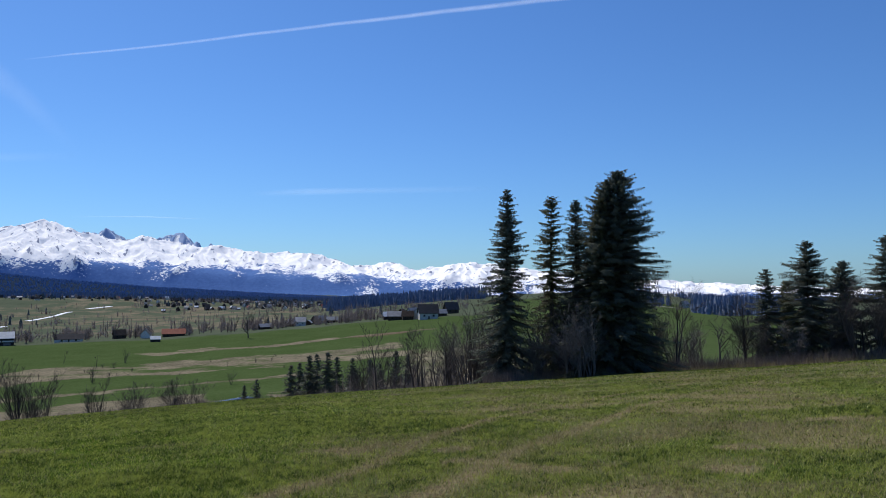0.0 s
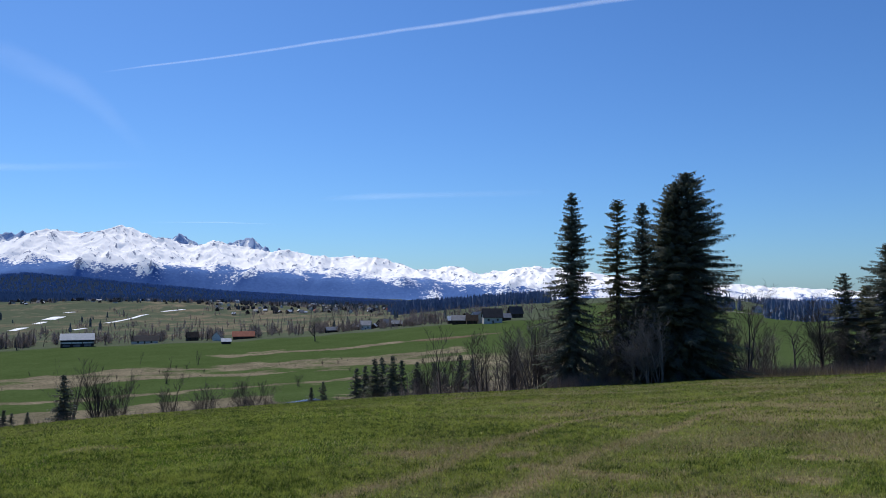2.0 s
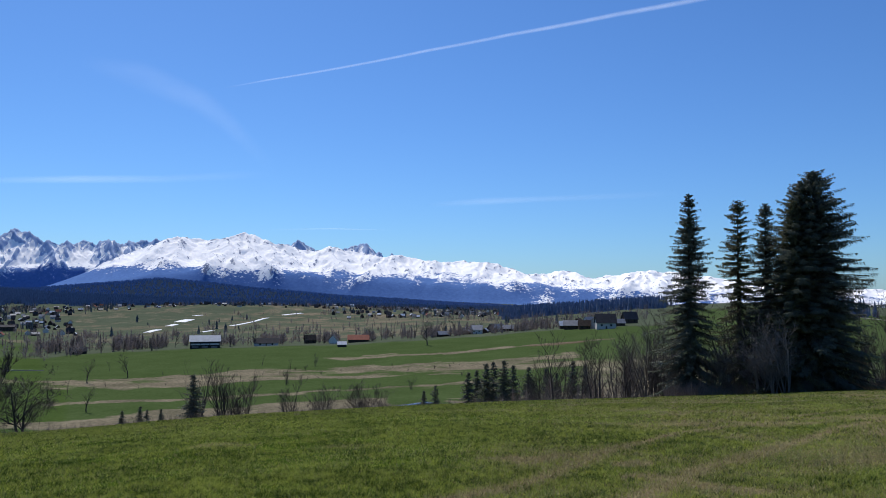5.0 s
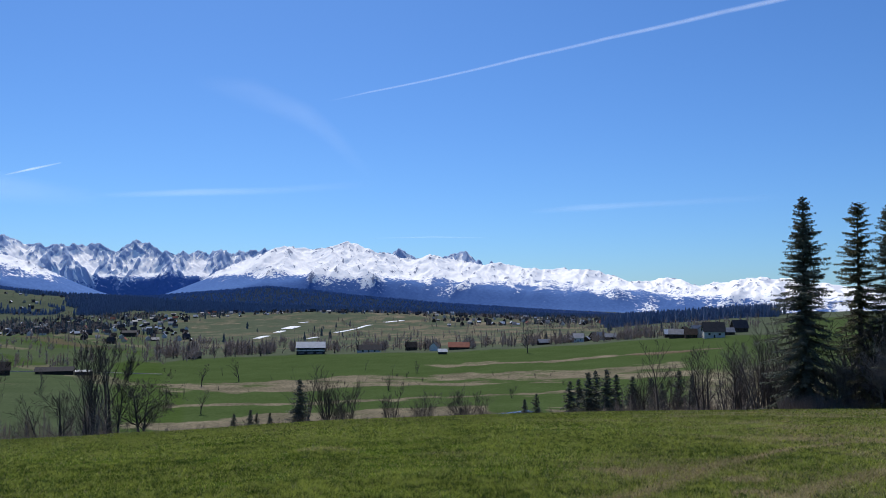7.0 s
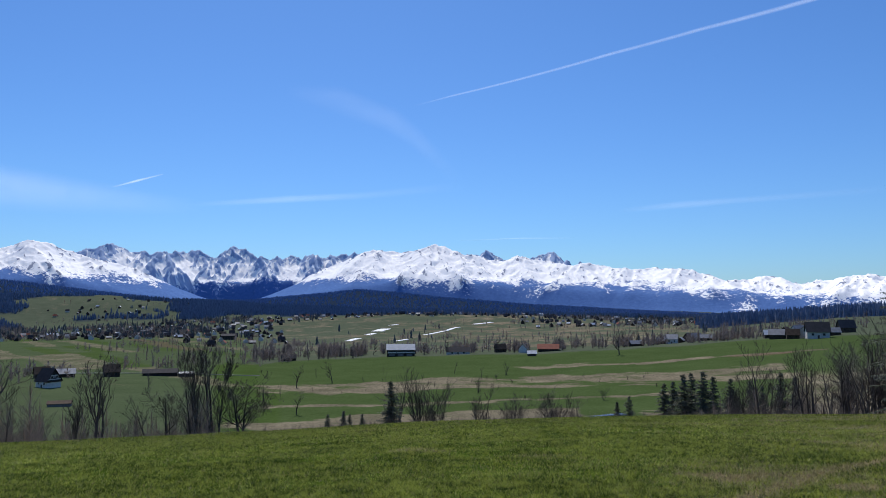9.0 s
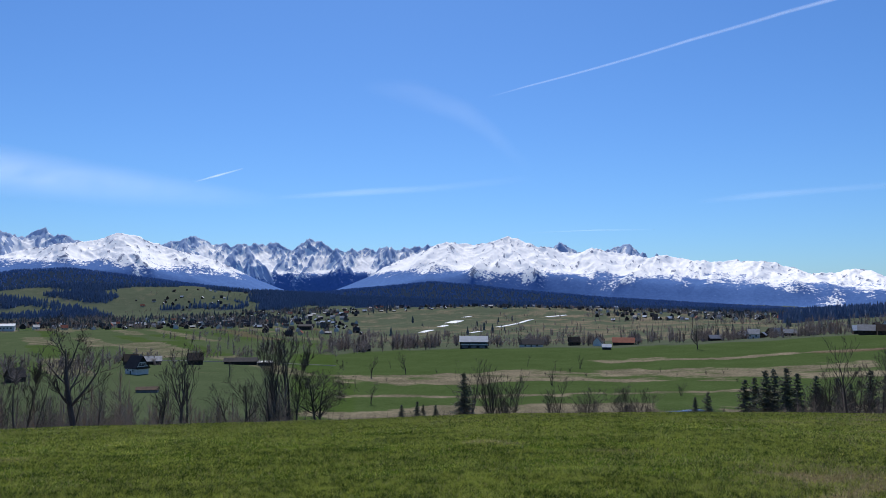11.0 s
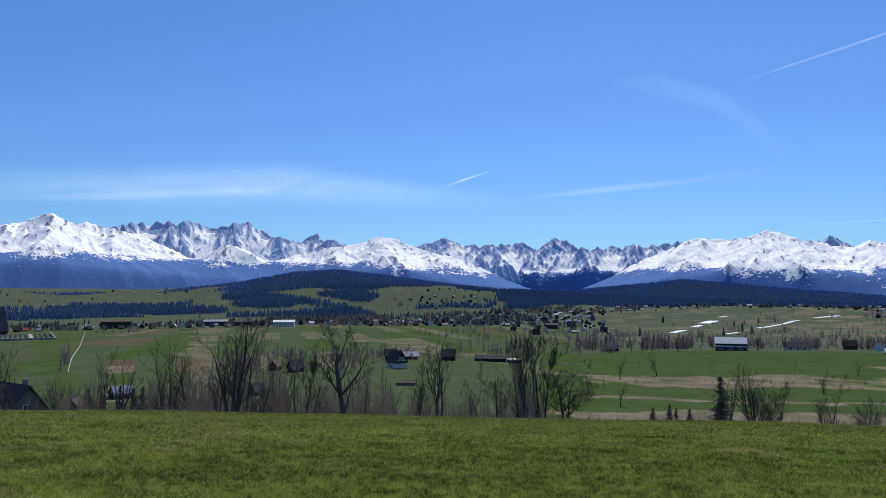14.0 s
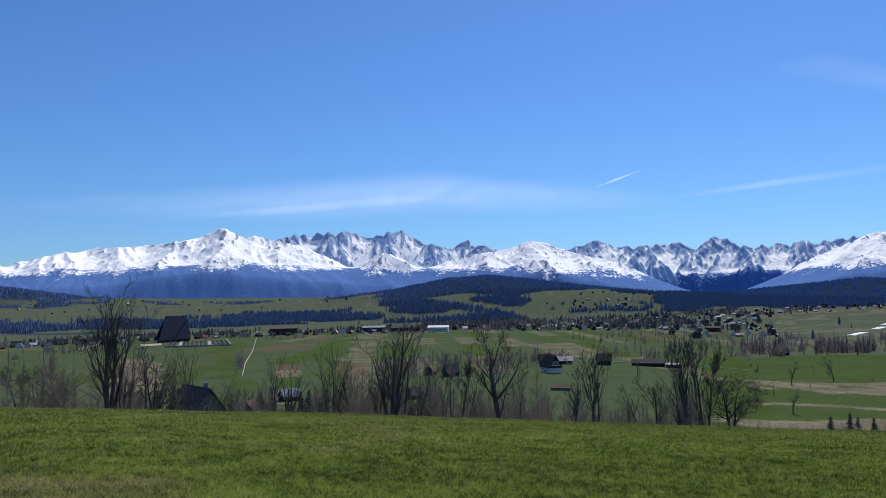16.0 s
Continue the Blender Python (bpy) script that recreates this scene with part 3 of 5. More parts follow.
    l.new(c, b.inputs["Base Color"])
    b.inputs["Specular IOR Level"].default_value = 0.0
    bump(n, l, b, gully.outputs[0], 0.15, 4)
    return tagged(link_mesh(name, me, m), label, "mountains", "", "structure")


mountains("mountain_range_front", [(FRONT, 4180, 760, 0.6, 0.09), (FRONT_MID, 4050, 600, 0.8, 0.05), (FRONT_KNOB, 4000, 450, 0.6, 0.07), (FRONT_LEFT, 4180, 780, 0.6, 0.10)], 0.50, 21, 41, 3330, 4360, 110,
          (0.50, 0.6, 1.9, 0.55, (0.17, 0.20, 0.29), (0.34, 0.37, 0.45)), -0.12, "snow-covered mountains above a forest line painted haze-blue")
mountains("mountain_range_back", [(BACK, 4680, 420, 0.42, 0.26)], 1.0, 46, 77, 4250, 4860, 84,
          (0.52, 0.5, 1.9, 0.7, (0.25, 0.34, 0.53), (0.44, 0.54, 0.72)), 0.35, "jagged rocky mountains paled by painted haze, snow in the gullies")
# ---------- tree makers ----------
def tubes(segments, sides):
    """Tapered prisms: segments is a list of (p, q, radius at p, radius at q)."""
    P, Q = np.array([s[0] for s in segments]), np.array([s[1] for s in segments])
    A, B = np.array([s[2] for s in segments]), np.array([s[3] for s in segments])
    d = Q - P
    d /= np.maximum(np.linalg.norm(d, axis=1, keepdims=True), 1e-6)
    ref = np.where(np.abs(d[:, 2:3]) > 0.9, [[1.0, 0, 0]], [[0, 0, 1.0]])
    u = np.cross(d, ref)
    u /= np.maximum(np.linalg.norm(u, axis=1, keepdims=True), 1e-6)
    v = np.cross(d, u)
    ang = np.arange(sides) * 2 * math.pi / sides
    ring = u[:, None] * np.cos(ang)[None, :, None] + v[:, None] * np.sin(ang)[None, :, None]
    vert = np.concatenate([P[:, None] + ring * A[:, None, None], Q[:, None] + ring * B[:, None, None]], 1)
    base = np.arange(len(P))[:, None] * 2 * sides
    k = np.arange(sides)
    k2 = (k + 1) % sides
    f = np.stack([base + k, base + k2, base + sides + k2, base + sides + k], -1)
    return vert.reshape(-1, 3), f.reshape(-1, 4)


def joined(chunks):
    vs, fs, off = [], [], 0
    for v, f in chunks:
        vs.append(v)
        fs.append(f + off)
        off += len(v)
    return np.concatenate(vs), np.concatenate(fs)


def spruce(name, h, spread, seed, dense=1.0, bare_to=0.06, power=0.85, lean_side=None, needles=None, double=False, detail=1.0):
    """A spruce: tapered trunk and drooping boughs hung with sprays of needles."""
    rs = np.random.default_rng(seed)
    tree = new(name)
    tops = [(0.0, 0.0, h)] + ([(-0.05 * h, 0.0, h * 0.955)] if double else [])
    wood, quads_ = [], []
    for tx, ty, hh in tops:
        zc = np.linspace(-0.6, hh, 9)
        bend = rs.uniform(-0.15, 0.15, 2)
        line = [np.array([tx * min(1, z / (0.4 * hh)) + bend[0] * math.sin(z / hh * 3), ty + bend[1] * math.sin(z / hh * 2.4), z]) for z in zc]
        rad = [max(0.02, 0.017 * hh * (1 - max(0, z) / hh) ** 0.9) for z in zc]
        wood += [(line[q], line[q + 1], rad[q], rad[q + 1]) for q in range(8)]
        z = bare_to * hh
        while z < hh * 0.992:
            f = z / hh
            reach = spread * (1 - f) ** power * rs.uniform(0.78, 1.12) + 0.10
            centre = np.array([np.interp(z, zc, [q[0] for q in line]), np.interp(z, zc, [q[1] for q in line]), z])
            count = 7 if f < 0.85 else 5
            for phi in np.arange(count) * 2 * math.pi / count + rs.uniform(0, 6.28):
                if rs.random() > 0.88 * min(1, dense):
                    continue
                phi += rs.uniform(-0.4, 0.4)
                stem = centre + np.array([0, 0, rs.uniform(-0.25, 0.25) * min(1.0, reach)])
                L = reach * rs.uniform(0.55, 1.12) * (1.18 if rs.random() < 0.10 else 1.0)
                if lean_side is not None:
                    L *= 1 + 0.32 * max(0, math.cos(phi - lean_side)) * (rs.random() < 0.6) * (f > 0.5)
                rise = -0.46 + 0.80 * f + rs.uniform(-0.12, 0.12)
                out = np.array([math.cos(phi), math.sin(phi), 0])
                side = np.array([-math.sin(phi), math.cos(phi), 0])
                steps = max(3, int(L / 0.115 * detail))
                s = ((np.arange(steps) + rs.uniform(0.1, 0.95, steps)) / steps) ** 0.8
                pts = stem + out * (L * s)[:, None]
                pts[:, 2] += L * (rise * s - 0.30 * s ** 2 + 0.26 * s ** 3)
                bow = rs.uniform(-0.12, 0.12) * L
                pts += side * (bow * s ** 2 + rs.uniform(-0.05, 0.05, steps) * L)[:, None]
                far_end = stem + out * L + side * bow
                far_end[2] += L * (rise - 0.04)
                knee = stem + out * L * 0.5 + side * bow * 0.25
                knee[2] += L * (rise * 0.5 - 0.045)
                wood.append((stem, knee, 0.014 + 0.008 * L, 0.010 + 0.004 * L))
                wood.append((knee, far_end, 0.010 + 0.004 * L, 0.005))
                taper = (1.15 - 0.62 * s) * min(1.0, 0.35 + L)
                for sgn, hang in ((1, 0.12), (-1, 0.12), (1, 0.65), (-1, 0.65), (0, 1)):
                    ln = (0.20 + 0.075 * L) * taper * rs.uniform(0.5, 1.35, steps)
                    if hang == 1:
                        tip = pts + out * (ln * 0.25)[:, None] + side * (rs.uniform(-0.12, 0.12, steps))[:, None]
                        tip[:, 2] -= ln * rs.uniform(0.5, 1.25, steps)
                    else:
                        tip = pts + side * (sgn * ln * (1 - 0.4 * hang))[:, None] + out * (ln * 0.55)[:, None]
                        tip[:, 2] -= ln * (rs.uniform(-0.05, 0.35, steps) + hang * 1.2)
                    w = (0.036 + 0.030 * rs.random(steps)) * min(1.0, 0.6 + L) / detail ** 0.6
                    mid = pts * 0.55 + tip * 0.45
                    cross = (out if hang < 0.3 else side) * np.ones((steps, 1)) * w[:, None]
                    cross[:, 2] += rs.uniform(-0.03, 0.03, steps)
                    quads_.append(np.stack([pts, mid + cross, tip, mid - cross], 1))
            z += (0.27 + 0.33 * (1 - f)) / max(0.6, dense) * (1 if f < 0.93 else 0.6) / detail ** 0.5
    v, f = tubes(wood, 5)
    link_mesh("trunk", mesh_np("trunk", v, f, True), BARK, tree)
    q = np.concatenate(quads_).reshape(-1, 3)
    link_mesh("crown", mesh_np("crown", q, np.arange(len(q)).reshape(-1, 4)), needles or NEEDLES, tree)
    return tree


def bare_tree(name, h, seed, stems=1, spread=0.45, levels=4, trunk=0.02, up=0.55, thin=1.0, bark=None, split=0.3):
    """A leafless tree or tall shrub: stems, limbs, branches and fine twigs."""
    rs = np.random.default_rng(seed)
    segs, fine = [], []
    levels = levels if stems <= 2 else min(levels, 3)
    thin = thin * (1.0 if stems <= 4 else 0.85)

    def grow(p, d, length, rad, level):
        n_ = 5 if level == 0 else 4 if level == 1 else 3 if level == 2 else 2
        start = split if level == 0 else 0.2
        rad0 = rad
        for q in range(n_):
            d = d + rs.normal(0, 0.05 + 0.06 * level, 3) + np.array([0, 0, up * 0.13])
            d /= np.linalg.norm(d)
            p2 = p + d * length / n_
            r2 = rad0 * (1 - 0.90 * ((q + 1) / n_) ** 1.5)
            (segs if level < 2 else fine).append((p, p2, rad, r2))
            frac = (q + 1) / n_
            if level < levels and frac > start:
                for _ in range(rs.poisson((2.3 if level == 0 else 1.75) * thin)):
                    az_ = rs.uniform(0, 6.28)
                    open_ = rs.uniform(0.5, 1.0) * spread * 2
                    ref = np.cross(d, [math.cos(az_), math.sin(az_), 0.3])
                    ref /= np.linalg.norm(ref) + 1e-6
                    k = d * math.cos(open_) + ref * math.sin(open_) + np.array([0, 0, up * 0.3])
                    k /= np.linalg.norm(k)
                    grow(p + (p2 - p) * rs.uniform(0.4, 1), k, length * rs.uniform(0.38, 0.62) * (1.15 - 0.45 * frac), max(r2, rad0 * 0.3) * rs.uniform(0.45, 0.65), level + 1)
            p, rad = p2, r2

    for st in range(stems):
        a_ = rs.uniform(0, 6.28)
        tilt = 0.04 if stems == 1 else rs.uniform(0.05, 0.22 + spread * 0.25)
        d0 = np.array([math.cos(a_) * tilt, math.sin(a_) * tilt, 1.0])
        o = np.array([math.cos(a_), math.sin(a_), 0]) * (0.0 if stems == 1 else rs.uniform(0.05, 0.035 * h))
        hh = h * (1 if st == 0 else rs.uniform(0.6, 0.97))
        grow(o - np.array([0, 0, 0.5]), d0 / np.linalg.norm(d0), hh * 0.93 + 0.5, trunk * hh, 0)
    top = max(s_[1][2] for s_ in segs + fine)
    k = h / top
    tree = new(name)
    v, f = tubes(segs, 6)
    v[:, 2] = np.where(v[:, 2] > 0, v[:, 2] * k, v[:, 2])
    link_mesh("trunk", mesh_np("trunk", v, f, True), bark or BARE_BARK, tree)
    if fine:
        v, f = tubes([(a_, b_, max(c_, 0.0095), max(d_, 0.006)) for a_, b_, c_, d_ in fine], 3)
        v[:, 2] = np.where(v[:, 2] > 0, v[:, 2] * k, v[:, 2])
        link_mesh("crown", mesh_np("crown", v, f), bark or BARE_BARK, tree)
    return tree


def stand(tree, az, r, turn, size=1.0, sink=0.0):
    tree.matrix_basis = Matrix.Translation(drop(az, r, sink)) @ pose(0, 0, 0, 0, 0, turn) @ Matrix.Scale(size, 4)
    return tree


def height_to(az, r, el):
    """How tall a thing on the ground there is whose top shows at that elevation."""
    r = float(far(r))
    return EYE + r * math.tan(radians(el)) - g(az, r)


# ---------- the spruces at the meadow's edge ----------
S = "spruces at the meadow's edge"
for az, r, el, wide, seed, opt, label in [
    (-4.75, 73, 7.26, 3.9, 11, dict(power=0.66, dense=1.65), "tall dark green spruce with drooping boughs"),
    (-8.05, 76, 6.7, 2.9, 12, dict(dense=1.05, power=0.45, needles=NEEDLES_OLIVE), "slim thinly needled olive-green spruce"),
    (-9.75, 77, 6.38, 2.8, 13, dict(dense=1.45, power=0.5), "slim dark spruce in a dense clump"),
    (-12.75, 75, 8.42, 5.6, 14, dict(dense=2.0, power=0.52, lean_side=0.0, double=True), "large twin-topped dark spruce with long boughs"),
    (-11.5, 73.5, 6.6, 3.4, 15, dict(dense=1.7, power=0.55, needles=NEEDLES_OLIVE), "dense olive-green spruce beside a twin-topped one"),
    (-22.6, 88, 1.23, 3.2, 16, dict(power=0.6, dense=1.5), "short dark spruce among bare shrubs"),
    (-25.1, 88, 3.12, 4.6, 17, dict(power=0.6, dense=1.8), "broad dark green spruce at the meadow's edge"),
    (-27.3, 91, 1.8, 4.0, 18, dict(power=0.55, dense=1.8), "rounded dark spruce behind bare branches"),
    (-29.9, 90, 3.4, 4.2, 19, dict(power=0.65, dense=1.6), "tall dark spruce behind bare branches"),
    (-23.9, 92, 0.4, 3.2, 20, dict(power=0.5, dense=1.5, needles=NEEDLES_OLIVE), "low olive-green spruce among bare shrubs")]:
    tree = spruce("spruce_tree", height_to(az, r, el), wide, seed, **opt)
    stand(tree, az, r, 40 if opt.get("lean_side") is None else az, sink=0.1)
    tagged(tree, label, "tree", S)

# small spruces along the brook
young = [spruce("young_spruce", 6.0, 2.0, 30 + q, power=0.8, dense=2.1, detail=0.7) for q in range(3)]
spots = [(11.0, 150, -5.65), (9.8, 152, -4.98), (9.2, 155, -4.87), (8.4, 150, -4.76), (7.7, 153, -5.09), (13.4, 140, -6.6), (10.4, 158, -5.5), (3.4, 135, -4.71), (2.6, 138, -5.0), (6.6, 150, -5.2),
         (30.7, 130, -5.59), (30.75, 131, -7.3), (35.2, 150, -7.9), (34.0, 150, -7.67), (33.6, 151, -7.9), (32.7, 150, -7.9), (14.3, 140, -7.0), (5.4, 145, -5.3), (4.6, 142, -5.6), (-0.6, 130, -5.0),
         (72.6, 170, -6.1), (71.8, 172, -6.3), (71.2, 175, -6.2), (73.9, 165, -6.0), (81.6, 120, -5.2), (80.6, 118, -5.4), (83.2, 125, -5.0), (82.6, 124, -5.5), (69.9, 175, -6.5), (74.6, 168, -6.2)]
for q, (az, r, el) in enumerate(spots):
    tree = young[q] if q < 3 else copy_thing(young[q % 3], Matrix())
    size = max(0.35, height_to(az, r, el) / 6.0)
    stand(tree, az, r, q * 77, size, 0.1)
    tagged(tree, "small dark spruce by the brook below the meadow", "tree", "small spruces by the brook")

# ---------- leafless trees ----------
B = "leafless trees below the meadow"
for az, r, el, seed, opt, label in [
    (65.2, 60, -0.27, 101, dict(stems=5, spread=0.38, trunk=0.021, up=0.8), "tall leafless tree with several dark stems"),
    (57.3, 58, -0.9, 102, dict(stems=1, spread=0.46, trunk=0.030, up=0.7, split=0.22), "leafless broad tree with a thick dark trunk"),
    (84.6, 60, 2.38, 103, dict(stems=4, spread=0.34, trunk=0.020, up=0.9), "tall leafless tree with upswept limbs"),
    (81.8, 62, -2.6, 104, dict(stems=4, spread=0.6, trunk=0.02, up=0.3), "leafless bushy tree beside a house"),
    (82.3, 58, -1.9, 105, dict(stems=1, spread=0.25, trunk=0.014, thin=0.5), "thin leafless sapling with few twigs"),
    (89.9, 70, -2.7, 106, dict(stems=2, spread=0.5, trunk=0.018), "small leafless tree at the meadow's edge"),
    (60.8, 66, -3.5, 107, dict(stems=1, spread=0.25, trunk=0.014, thin=0.8, up=0.9), "slender leafless tree below the meadow"),
    (60.2, 68, -4.2, 108, dict(stems=1, spread=0.25, trunk=0.014, thin=0.8, up=0.9), "slender leafless tree below the meadow"),
    (50.7, 64, -2.88, 109, dict(stems=1, spread=0.28, trunk=0.016, up=0.9), "slim upright leafless tree"),
    (52.2, 66, -4.8, 110, dict(stems=3, spread=0.25, trunk=0.014, up=0.9, thin=0.8), "cluster of thin leafless stems"),
    (44.0, 72, -2.51, 111, dict(stems=2, spread=0.20, trunk=0.013, up=1.2), "tall narrow leafless poplar"),
    (42.9, 73, -2.5, 112, dict(stems=2, spread=0.20, trunk=0.013, up=1.2), "tall narrow leafless poplar"),
    (41.4, 70, -4.5, 113, dict(stems=2, spread=0.62, trunk=0.022, up=0.25), "leafless tree with low spreading limbs"),
    (46.2, 74, -5.4, 114, dict(stems=3, spread=0.55, trunk=0.018, up=0.3), "small leafless spreading tree"),
    (28.2, 100, -4.5, 115, dict(stems=11, spread=0.26, trunk=0.010, up=0.7, thin=0.9), "many-stemmed leafless willow clump"),
    (27.4, 103, -5.2, 116, dict(stems=9, spread=0.3, trunk=0.010, up=0.6, thin=0.9), "many-stemmed leafless willow clump"),
    (30.2, 210, -4.5, 117, dict(stems=8, spread=0.25, trunk=0.010, up=0.7, thin=0.7), "group of thin leafless stems"),
    (24.1, 130, -5.6, 118, dict(stems=5, spread=0.3, trunk=0.012, up=0.7), "leafless shrub with upright stems"),
    (21.8, 115, -5.9, 119, dict(stems=9, spread=0.4, trunk=0.010, up=0.4), "leafless grey willow bush"),
    (19.0, 115, -5.9, 120, dict(stems=9, spread=0.45, trunk=0.010, up=0.4), "leafless grey willow bush"),
    (17.9, 118, -6.3, 121, dict(stems=7, spread=0.4, trunk=0.010, up=0.4), "leafless grey willow bush"),
    (4.8, 100, -2.6, 122, dict(stems=2, spread=0.28, trunk=0.012, up=0.9, thin=0.8), "tall thin leafless birch"),
    (6.0, 104, -4.3, 123, dict(stems=3, spread=0.3, trunk=0.012, up=0.8), "leafless tree with thin stems"),
    (1.7, 90, -2.2, 124, dict(stems=3, spread=0.36, trunk=0.014, up=0.7), "leafless tree with open crown"),
    (-1.7, 84, -1.3, 125, dict(stems=6, spread=0.4, trunk=0.012, up=0.6, bark=GREY_TWIG), "pale leafless shrub beside tall spruces"),
    (-0.4, 86, -2.6, 126, dict(stems=6, spread=0.42, trunk=0.012, up=0.5, bark=GREY_TWIG), "pale leafless shrub beside tall spruces"),
    (-2.9, 82, -3.0, 127, dict(stems=5, spread=0.4, trunk=0.012, up=0.5), "leafless shrub beside tall spruces"),
    (-10.9, 71.5, -0.6, 128, dict(stems=6, spread=0.42, trunk=0.011, up=0.45, bark=GREY_TWIG), "pale leafless shrub in front of spruces"),
    (-9.2, 72, -2.6, 129, dict(stems=5, spread=0.4, trunk=0.011, up=0.5, bark=GREY_TWIG), "pale leafless shrub in front of spruces"),
    (-6.4, 72, -2.2, 140, dict(stems=5, spread=0.4, trunk=0.011, up=0.5, bark=GREY_TWIG), "pale leafless shrub between tall spruces"),
    (-7.2, 72, -3.4, 141, dict(stems=6, spread=0.42, trunk=0.011, up=0.4), "leafless brown shrub between tall spruces"),
    (-10.1, 71.5, -1.8, 142, dict(stems=6, spread=0.4, trunk=0.011, up=0.5, bark=GREY_TWIG), "pale leafless shrub in front of spruces"),
    (-14.6, 80, -3.2, 143, dict(stems=6, spread=0.42, trunk=0.011, up=0.4), "leafless brown shrub beside dark spruces"),
    (-3.6, 74, -3.6, 144, dict(stems=6, spread=0.42, trunk=0.011, up=0.4, bark=GREY_TWIG), "pale leafless shrub beside tall spruces"),
    (-16.6, 82, 0.9, 130, dict(stems=3, spread=0.42, trunk=0.013, up=0.6), "leafless tree beside dark spruces"),
    (-15.4, 82, -1.8, 131, dict(stems=4, spread=0.42, trunk=0.012, up=0.5), "leafless shrub beside dark spruces"),
    (-17.6, 85, -2.3, 132, dict(stems=5, spread=0.45, trunk=0.012, up=0.5, bark=GREY_TWIG), "pale leafless shrub at the meadow's edge"),
    (-21.3, 86, 0.5, 133, dict(stems=4, spread=0.45, trunk=0.014, up=0.5), "leafless spreading tree among spruces"),
    (-22.0, 85, -2.6, 134, dict(stems=5, spread=0.6, trunk=0.012, up=0.2), "low leafless spreading shrub"),
    (-28.2, 85, 1.2, 135, dict(stems=3, spread=0.45, trunk=0.016, up=0.5), "leafless tree in front of spruces"),
    (-26.6, 86, -1.2, 136, dict(stems=5, spread=0.45, trunk=0.012, up=0.4), "leafless shrub in front of spruces"),
    (-29.2, 86, 0.2, 137, dict(stems=4, spread=0.45, trunk=0.013, up=0.5), "leafless tree in front of spruces"),
    (-24.3, 86, -2.0, 138, dict(stems=5, spread=0.45, trunk=0.012, up=0.4, bark=GREY_TWIG), "pale leafless shrub in front of spruces"),
    (-30.6, 87, 0.4, 139, dict(stems=4, spread=0.45, trunk=0.013, up=0.5), "leafless tree in front of spruces")]:
    tree = bare_tree("bare_tree", height_to(az, r, el), seed, **opt)
    stand(tree, az, r, seed * 37, sink=0.1)
    tagged(tree, label, "tree", B)

# thickets on the slope below the meadow, and field trees
pattern = [bare_tree("thicket_shrub" if s_ > 2 else "thicket_tree", 6.0, 150 + q, stems=s_, spread=sp, levels=3 if s_ < 3 else 2, trunk=tk, up=up_, thin=th * (0.62 if s_ < 3 else 0.95), bark=bk)
           for q, (s_, sp, tk, up_, th, bk) in enumerate([(1, 0.35, 0.016, 0.8, 1.0, None), (3, 0.35, 0.014, 0.7, 0.9, None), (6, 0.4, 0.010, 0.5, 0.8, None),
                                                           (5, 0.5, 0.011, 0.3, 0.8, None), (2, 0.25, 0.012, 1.0, 0.9, None), (1, 0.42, 0.022, 0.6, 1.4, None)])]
used = set()


def plant(kind, az, r, h, turn, label, group):
    tree = pattern[kind] if kind not in used else copy_thing(pattern[kind], Matrix())
    used.add(kind)
    if group == "field trees":
        tree.name = "field_tree"
    stand(tree, az, r, turn, h / 6.0, 0.1)
    return tagged(tree, label, "tree", group)


rs = np.random.default_rng(5)
for lo, hi, r0, r1, count, h0, h1 in [(43, 72, 66, 150, 72, 4.5, 9.0), (66, 92, 62, 150, 55, 3.5, 7.5), (60, 79, 140, 260, 60, 4, 7.5), (12, 40, 120, 170, 26, 2.5, 5), (-3, 8, 95, 170, 34, 4, 8), (-32, -15, 84, 104, 34, 4, 8.5), (-16, -2.5, 77, 92, 22, 3.5, 7.5), (-3, 5, 80, 100, 9, 4, 9), (-4.2, 1.0, 76, 90, 10, 5, 11), (-11, -5.5, 74, 79, 12, 6, 11),
                                      (54, 70, 90, 280, 36, 4.5, 8)]:
    for q in range(count):
        az, r = rs.uniform(lo, hi), rs.uniform(r0, r1)
        plant(int(rs.choice(6, p=[0.26, 0.14, 0.10, 0.10, 0.20, 0.20])), az, r, rs.uniform(h0, h1), rs.uniform(0, 360), "leafless grey-brown tree in a thicket below the meadow", "thicket trees")
